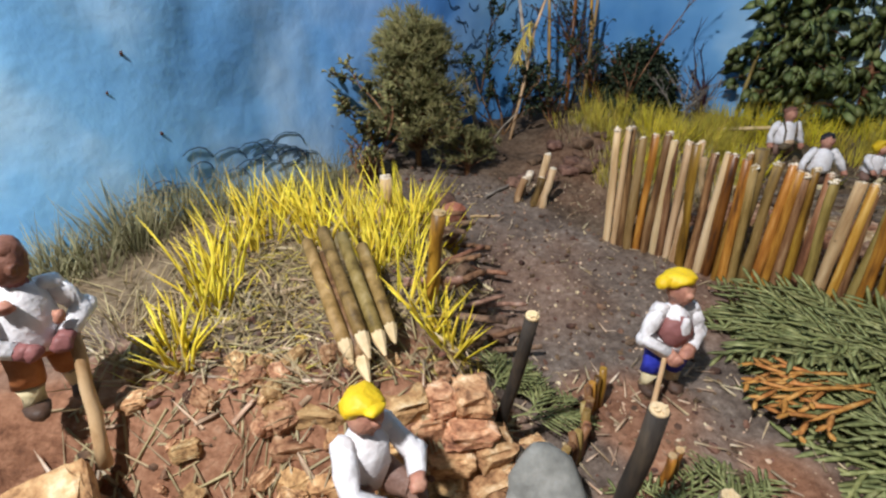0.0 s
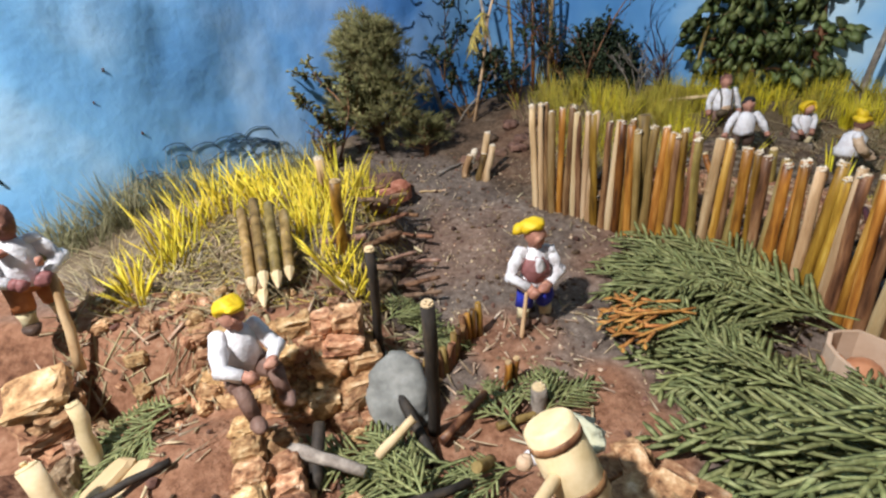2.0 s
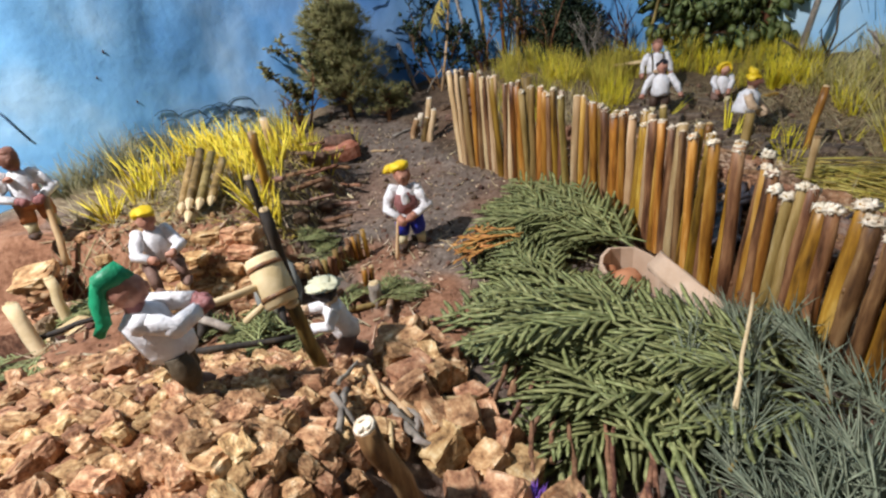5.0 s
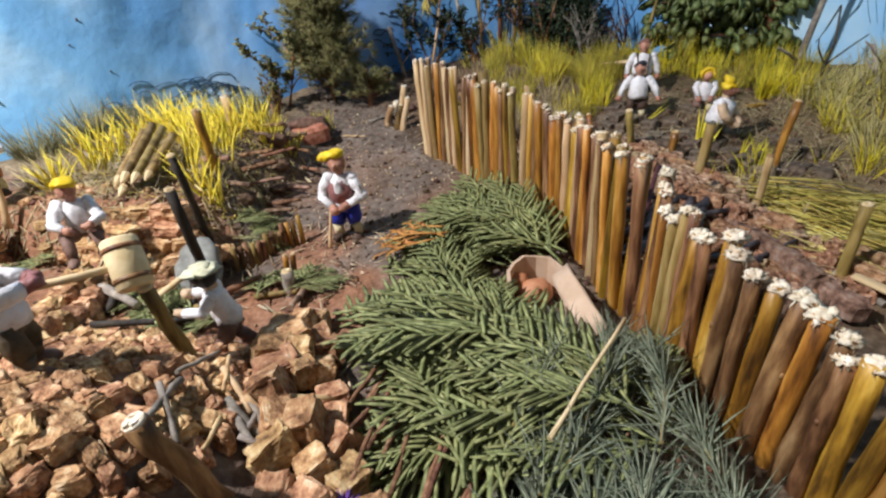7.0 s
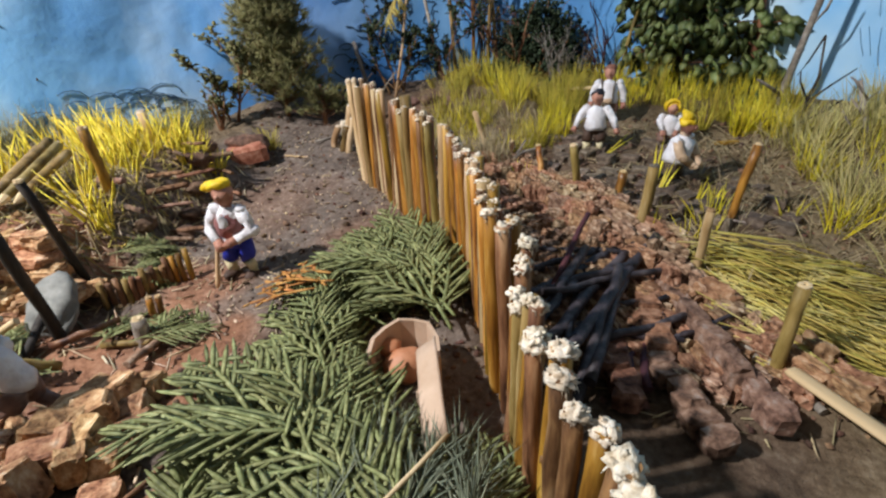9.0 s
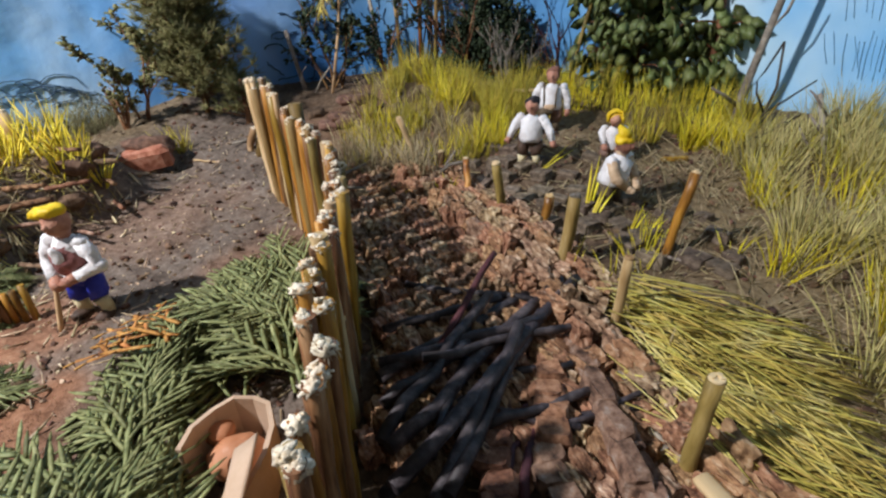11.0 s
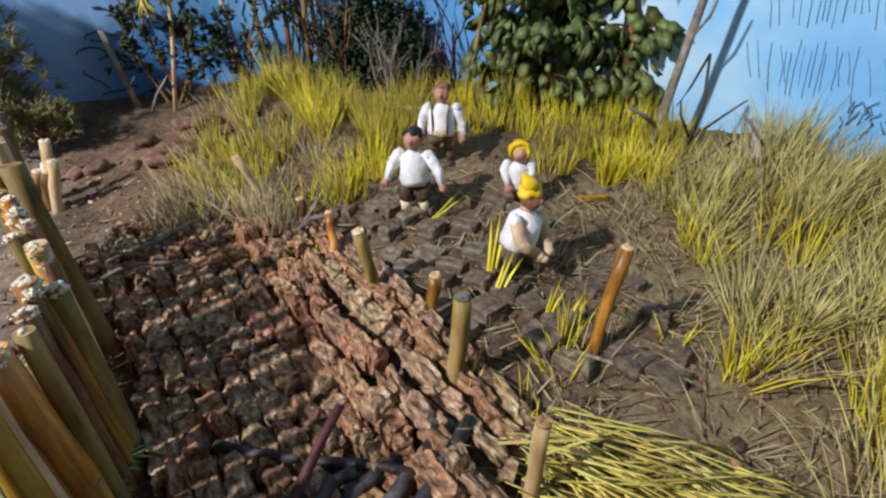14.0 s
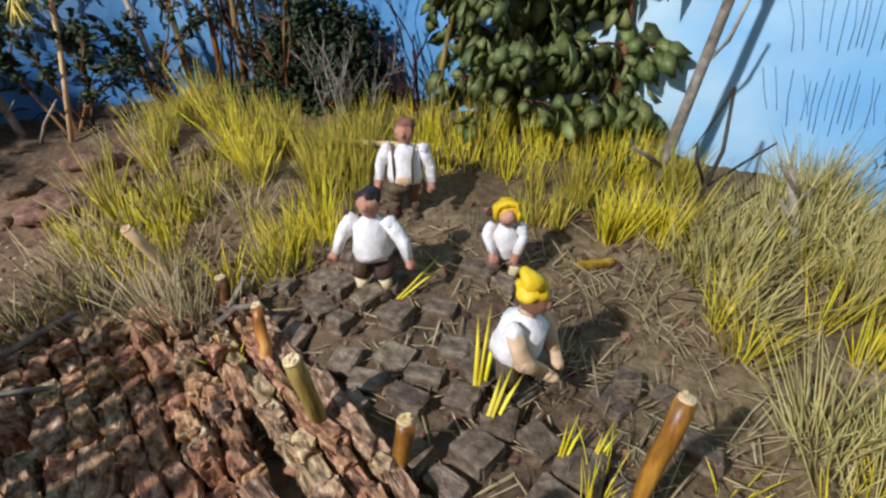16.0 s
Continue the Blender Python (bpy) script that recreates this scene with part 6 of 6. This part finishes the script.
for a, b, r, k in (((0.026, 0.118, 0.080), (0.058, 0.060, 0.058), 0.0032, "darkstake"), ((0.030, 0.060, 0.066), (0.048, 0.072, 0.078), 0.0026, "cutwood"), ((-0.012, 0.060, 0.074), (0.026, 0.050, 0.068), 0.0034, "greytwig"), ((0.002, 0.045, 0.062), (0.0, 0.072, 0.078), 0.0036, "darkstake"), ((0.022, 0.020, 0.074), (0.075, 0.044, 0.066), 0.0024, "darkstake"), ((0.060, 0.075, 0.058), (0.085, 0.105, 0.062), 0.0026, "brownpole"), ((0.075, 0.10, 0.056), (0.12, 0.108, 0.058), 0.0024, "bark"), ((0.09, 0.085, 0.056), (0.135, 0.10, 0.058), 0.0024, "olive"), ((0.123, 0.105, 0.056), (0.128, 0.070, 0.060), 0.0028, "bark"), ((0.085, 0.062, 0.058), (0.078, 0.045, 0.074), 0.0032, "olive"), ((0.05, 0.44, 0.098), (0.09, 0.475, 0.104), 0.0016, "greytwig"), ((0.03, 0.40, 0.090), (0.06, 0.405, 0.088), 0.0012, "peeled"), ((-0.095, 0.022, 0.082), (-0.06, 0.045, 0.086), 0.0022, "darkstake")):
    shaft("loose_stick", "loose stick lying among cork and sprigs", a, b, r, k, "stick", "loose sticks", 0.0006)


# ---- cardboard shelter with clay lump ----
def cardboard():
    g = Geo()
    n = 10
    pts = []
    for k in range(n):
        t = k / (n - 1)
        a = radians(205 - 250 * t)
        pts.append(Vector((0.290 + 0.018 * math.cos(a) + 0.010 * max(0, t - 0.55), 0.100 + 0.022 * math.sin(a) - 0.030 * max(0, t - 0.55), 0)))
    th = 0.0011
    for k, p in enumerate(pts):
        q = pts[min(k + 1, n - 1)] - pts[max(k - 1, 0)]
        nr = Vector((q.y, -q.x, 0)).normalized() * th
        zb, zt = 0.046, 0.080 - 0.006 * abs(k / (n - 1) - 0.4) + rg.uniform(-0.001, 0.001)
        out = Vector((0, 0, 0))
        g.v += [p - nr + Vector((0, 0, zb)), p - nr + Vector((0, 0, zt)), p + nr + Vector((0, 0, zt)), p + nr + Vector((0, 0, zb))]
    for k in range(n - 1):
        for c in range(4):
            a, b = k * 4 + c, k * 4 + (c + 1) % 4
            g.face((a, b, b + 4, a + 4), 0, False)
    g.face((0, 3, 2, 1), 0, False)
    g.face(tuple((n - 1) * 4 + c for c in range(4)), 0, False)
    thing("cardboard_collar", "bent strip of brown cardboard standing among the sprigs", "cardboard", geo=g, mats=["card"])
    g = Geo()
    g.blob((0, 0, 0), (0.0125, 0.010, 0.010), rot(0, 0, 30), 0, 3, 0.15)
    g.blob((-0.011, 0.006, 0.005), (0.0065, 0.006, 0.006), None, 0, 2, 0.2)
    thing("clay_lump", "smooth orange clay lump inside the cardboard", "clay", geo=g, mats=["clay"], m=pose(0.289, 0.103, 0.062))


cardboard()
shelf = Geo()
ax, side_v = Vector((0.020, -0.052, -0.006)), Vector((0.70, 0.46, 0.54))
for i in range(5):
    for lay_z in (0.0, -0.0014):
        for j in range(8):
            w = radians(200 - 175 * j / 7)
            p = Vector((0.304, 0.096, 0.0835)) + ax * (i / 4) + side_v * (0.0068 * math.cos(w)) + Vector((0, 0, 0.0022 * math.sin(w) * (1 - 0.25 * (i / 4)) + lay_z + 0.0008 * math.sin(3.0 * i + j)))
            shelf.v.append(p)
for i in range(4):
    for j in range(7):
        o = i * 16 + j
        shelf.face((o, o + 1, o + 17, o + 16))
        shelf.face((o + 8, o + 24, o + 25, o + 9))
    for j, k in ((0, 8), (15, 7)):
        o = i * 16
        shelf.face((o + j, o + j + 16, o + k + 16, o + k), 0, False)
for j in range(7):
    shelf.face((j, j + 8, j + 9, j + 1), 0, False)
    shelf.face((64 + j, 64 + j + 1, 64 + j + 9, 64 + j + 8), 0, False)
thing("cardboard_flap", "curled flap of brown cardboard resting on sprigs", "cardboard", geo=shelf, mats=["card"])


# ---- thuja sprigs ----
def frond(seed, ln=0.07, kind="thuja", order=2):
    """A flat spray: rib with alternating side shoots, each with blunt scaly branchlets."""
    r = random.Random(seed)
    g = Geo()
    bend = r.uniform(-0.25, 0.25)

    def shoot(p, d, length, rad, level):
        n = max(3, int(length / (0.0078 if level == 2 else 0.0052)))
        q, v = p.copy(), d.copy()
        pts = [p.copy()]
        side = 1
        for i in range(n):
            v = (v + Vector((r.uniform(-0.06, 0.06) - v.y * bend * 0.06, r.uniform(-0.06, 0.06), r.uniform(-0.05, 0.04)))).normalized()
            q = q + v * length / n
            pts.append(q.copy())
            if level and i > 0:
                side = -side
                k = 1 - 0.75 * i / n
                dd = (v * 0.88 + Vector((-v.y, v.x, 0)) * side * 0.56 + Vector((0, 0, r.uniform(-0.08, 0.16)))).normalized()
                shoot(q.copy(), dd, length * (0.56 if level == 2 else 0.58) * (0.45 + 0.65 * k) * r.uniform(0.8, 1.15), rad * 0.95, level - 1)
        m = len(pts) - 1
        first = len(g.v)
        g.tube(pts, [rad * (0.8 + 0.35 * math.sin(3.0 * i / m)) * (1.0 if i < m else 0.35) for i in range(m + 1)], 4)
        for k in range(first, len(g.v)):
            c = pts[(k - first) // 4]
            o = g.v[k] - c
            g.v[k] = c + Vector((o.x * 1.15, o.y * 1.15, o.z * 0.45))

    shoot(Vector((0, 0, 0)), Vector((1, 0, 0.05)), ln, 0.0016, order)
    for i, p in enumerate(g.v):
        g.v[i] = Vector((p.x, p.y, p.z - 1.6 * p.x * p.x))
    return g.mesh("spray", [kind])


fronds = [frond(300 + i, 0.085 + 0.008 * (i % 4)) for i in range(8)]
rg = random.Random(401)


def sprig(x, y, z, yaw, pitch, roll, mesh, size=1.0, label="flat dark green thuja sprig lying on the ground"):
    reach = 0.095 * size
    if fence_side(x + reach * math.cos(radians(yaw)), y + reach * math.sin(radians(yaw))) < 0.012 or fence_side(x, y) < 0.012:
        return None
    for f in (0.0, 0.3, 0.6, 0.95):
        if 0.262 < x + reach * f * math.cos(radians(yaw)) < 0.335 and 0.055 < y + reach * f * math.sin(radians(yaw)) < 0.128:
            return None
    ob = thing("thuja_sprig", label, "sprig", "thuja sprigs")
    ob.matrix_basis = pose(x, y, z, roll, pitch, yaw) @ Matrix.Scale(size, 4)
    part("spray", mesh, None, ob)
    return ob


for k in range(150):
    t = rg.random()
    y = 0.215 - 0.235 * t
    lo = float(np.interp(y, [-0.03, 0.03, 0.06, 0.10, 0.16, 0.21], [0.262, 0.240, 0.217, 0.236, 0.250, 0.250]))
    hi = float(np.interp(y, [-0.03, 0.05, 0.10, 0.16, 0.21], [0.345, 0.335, 0.318, 0.290, 0.270]))
    x = lo + (hi - lo) * rg.random()
    if 0.248 < x < 0.345 and 0.058 < y < 0.125:
        continue
    z = base_height(x, y) + 0.010 + 0.020 * rg.random() * sm(0.0, 0.05, x - lo + 0.01)
    yaw = rg.choice((150, 135, 120, 105, 95, 165, 180)) + rg.uniform(-22, 22)
    sprig(x + 0.022, y, z, yaw, rg.uniform(-14, 12), rg.uniform(-24, 24), rg.choice(fronds), rg.uniform(0.45, 0.85))
for k in range(16):
    x, y = rg.uniform(0.262, 0.310), rg.uniform(-0.070, 0.02)
    sprig(x, y, base_height(x, y) + rg.uniform(0.006, 0.024), rg.uniform(85, 135), rg.uniform(-14, 2), rg.uniform(-18, 18), rg.choice(fronds), rg.uniform(0.5, 0.85), "long thuja spray with a brown cut stem")
for x, y, yaw in ((0.245, 0.190, 60), (0.255, 0.185, 100), (0.262, 0.165, 80), (0.240, 0.165, 120), (0.25, 0.16, 40), (0.27, 0.18, 130), (0.232, 0.14, 110), (0.225, 0.12, 140)):
    sprig(x, y, base_height(x, y) + 0.016, yaw + rg.uniform(-15, 15), -6, rg.uniform(-12, 12), rg.choice(fronds), 0.55, "fresh green thuja sprig beside the palisade")
for x, y, yaw, s in ((0.075, 0.060, 200, 0.75), (0.060, 0.050, 160, 0.7), (0.050, 0.078, 250, 0.6), (0.100, 0.075, 120, 0.6), (0.115, 0.085, 60, 0.6), (0.09, 0.10, 30, 0.55), (0.03, 0.065, 190, 0.6), (0.06, 0.03, 140, 0.6), (0.02, 0.16, 60, 0.5), (0.03, 0.15, 20, 0.55), (0.045, 0.155, 100, 0.5), (-0.085, 0.085, 240, 0.55), (-0.08, 0.09, 200, 0.5), (-0.09, 0.08, 280, 0.5), (-0.055, -0.005, 220, 0.5), (-0.05, 0.0, 260, 0.5), (-0.045, -0.01, 300, 0.45), (0.10, 0.055, 200, 0.5)):
    sprig(x, y, base_height(x, y) + 0.011, yaw, 2, rg.uniform(-10, 10), rg.choice(fronds), s * 0.75, "small thuja sprig lying among cork")
dead = [frond(350 + i, 0.045, "thuja_dead") for i in range(2)]
for x, y, yaw in ((0.222, 0.152, 175), (0.216, 0.160, 160), (0.214, 0.142, 190), (0.220, 0.146, 140), (0.212, 0.150, 165)):
    sprig(x, y, base_height(x, y) + 0.024, yaw, 12, rg.uniform(-14, 14), rg.choice(dead), 0.80, "withered orange thuja sprig on the path")


def needle_sprig(label, a, b, n, seed, ln=0.025):
    r = random.Random(seed)
    ob = thing("needle_sprig", label, "sprig", "needle sprigs")
    a, b = Vector(a), Vector(b)
    ob.location = a
    st, nd = Geo(), Geo()
    mid = (b - a) * 0.5 + Vector((r.uniform(-0.006, 0.006), r.uniform(-0.006, 0.006), 0.006))
    pts = [Vector((0, 0, 0)), mid, b - a]
    st.tube(pts, [0.0008, 0.0006, 0.0004], 6)
    for _ in range(n):
        t = r.random()
        p = pts[0].lerp(mid, t * 2) if t < 0.5 else mid.lerp(b - a, t * 2 - 1)
        d = ((b - a).normalized() * 0.9 + Vector((r.gauss(0, 0.55), r.gauss(0, 0.55), r.gauss(0.1, 0.5)))).normalized()
        nd.blade(p, p + d * ln * r.uniform(0.6, 1.2), 0.00046, (0, 0, -0.002))
    part("stem", st, ["olive"], ob)
    part("needles", nd, ["needle"], ob)


for k in range(46):
    x, y = rg.uniform(0.262, 0.375), rg.uniform(-0.125, 0.055)
    if x < 0.285 + 0.25 * y or x > 0.352 - 0.36 * y or (y > 0.012 and x < 0.335) or fence_side(x, y + 0.06) < 0.016:
        continue
    z = base_height(x, y) + rg.uniform(0.008, 0.032)
    a = rg.uniform(0.9, 1.95)
    needle_sprig("grey-green needle sprig lying by the palisade foot", (x, y, z), (x + 0.05 * math.cos(a), y + 0.05 * math.sin(a), z + rg.uniform(-0.006, 0.012)), 130, 500 + k)
shaft("pale_twig", "pale jointed twig lying over the needle sprigs", (0.300, -0.035, 0.090), (0.333, 0.032, 0.098), 0.0010, "cutwood", "twig", "", 0.0008)
for k in range(34):
    x, y = rg.uniform(0.20, 0.37), rg.uniform(-0.13, 0.0)
    shaft("brown_twig", "thin red-brown twig under the sprigs", (x, y, base_height(x, y) + 0.01), (x + rg.uniform(0.0, 0.02), y + 0.04, base_height(x, y) + 0.016), 0.0013, "redbark", "twig", "brown twigs", 0.0008)


# ---- ink drawings and specks on the paper ----
def stroke(g, pts, w=0.0007):
    ps = [on_backdrop(u, z, 0.0012) for u, z in pts]
    g.tube(ps, w, 4)


def ink(name, label, draw, kind="ink"):
    g = Geo()
    draw(g)
    part(name, g, [kind], backdrop, label)


ir = random.Random(601)


def bushes(g):
    u0, u1 = bd_u(-0.235, 0.28), bd_u(-0.125, 0.455)
    for k in range(34):
        u = u0 + (u1 - u0) * ir.random()
        z = 0.125 + 0.030 * math.sin((u - u0) / (u1 - u0) * 3.14) * ir.random() + 0.020 * ir.random()
        r = ir.uniform(0.008, 0.014)
        n = 8
        stroke(g, [(u + 110 * r * math.cos(a) * 0.9, z + r * math.sin(a)) for a in [ir.uniform(-0.25, 0.25) + 2.9 * i / n for i in range(n)]], 0.0005)


def curls(g):
    u0, u1 = bd_u(0.01, 0.63), bd_u(0.25, 0.75)
    for k in range(150):
        u, z = u0 + (u1 - u0) * ir.random(), ir.uniform(0.13, 0.36)
        a = ir.uniform(0, 6.28)
        pts = []
        for i in range(7):
            a += ir.uniform(-1.1, 1.1)
            u, z = u + 0.45 * math.cos(a), z + 0.0042 * math.sin(a)
            pts.append((u, z))
        stroke(g, pts, 0.0008)


def hatching(g):
    u0, u1 = bd_u(0.625, 0.535), bd_u(0.80, 0.39)
    for z0, h in ((0.248, 0.032), (0.203, 0.034)):
        u = u0 + 1.0
        while u < u1:
            u += ir.uniform(0.35, 1.1)
            top, low, bow = z0 + ir.uniform(-0.006, 0.004), z0 - h * ir.uniform(0.65, 1.1), ir.uniform(-0.25, 0.35)
            stroke(g, [(u - 0.45, top), (u + bow, (top + low) / 2), (u + 0.45 + bow * 0.4, low)], ir.uniform(0.00016, 0.00028))
    stroke(g, [(u0 + (u1 - u0) * k / 20, 0.268 - 0.006 * math.sin(k * 0.35)) for k in range(21)], 0.0004)
    for k in range(16):
        u, z = bd_u(0.70, 0.47) + ir.uniform(-1, 1.6), 0.155 + ir.uniform(-0.014, 0.012)
        stroke(g, [(u, z), (u + ir.uniform(-0.3, 0.3), z + 0.004), (u + ir.uniform(-0.4, 0.4), z + 0.008)], 0.0007)


ink("ink_drawing", "dark ink outline of bushes drawn on the sky paper", bushes)
ink("ink_drawing", "dark ink curls drawn on the back of the sky paper", curls)
ink("ink_drawing", "rows of thin ink hatching on the pale paper", hatching, "pencil")
for x, y, z, s in ((-0.215, 0.323, 0.191, 0.0030), (-0.209, 0.304, 0.246, 0.0026), (-0.219, 0.292, 0.222, 0.0022), (-0.20, 0.34, 0.16, 0.0012), (-0.11, 0.47, 0.17, 0.0010)):
    g = Geo()
    p = on_backdrop(bd_u(x, y), z, 0.0006)
    g.blob(p, (s * 0.45, s * 0.35, s * 0.9), rot(20, 30, 0), 0, 1, 0.5)
    part("speck", g, ["speck"], backdrop, "dry brown speck stuck to the paper")
g = Geo()
stroke(g, [(bd_u(-0.275, 0.22), 0.205), (bd_u(-0.268, 0.23), 0.175)], 0.0012)
part("ink_drawing", g, ["ink"], backdrop, "dark torn seam in the paper")
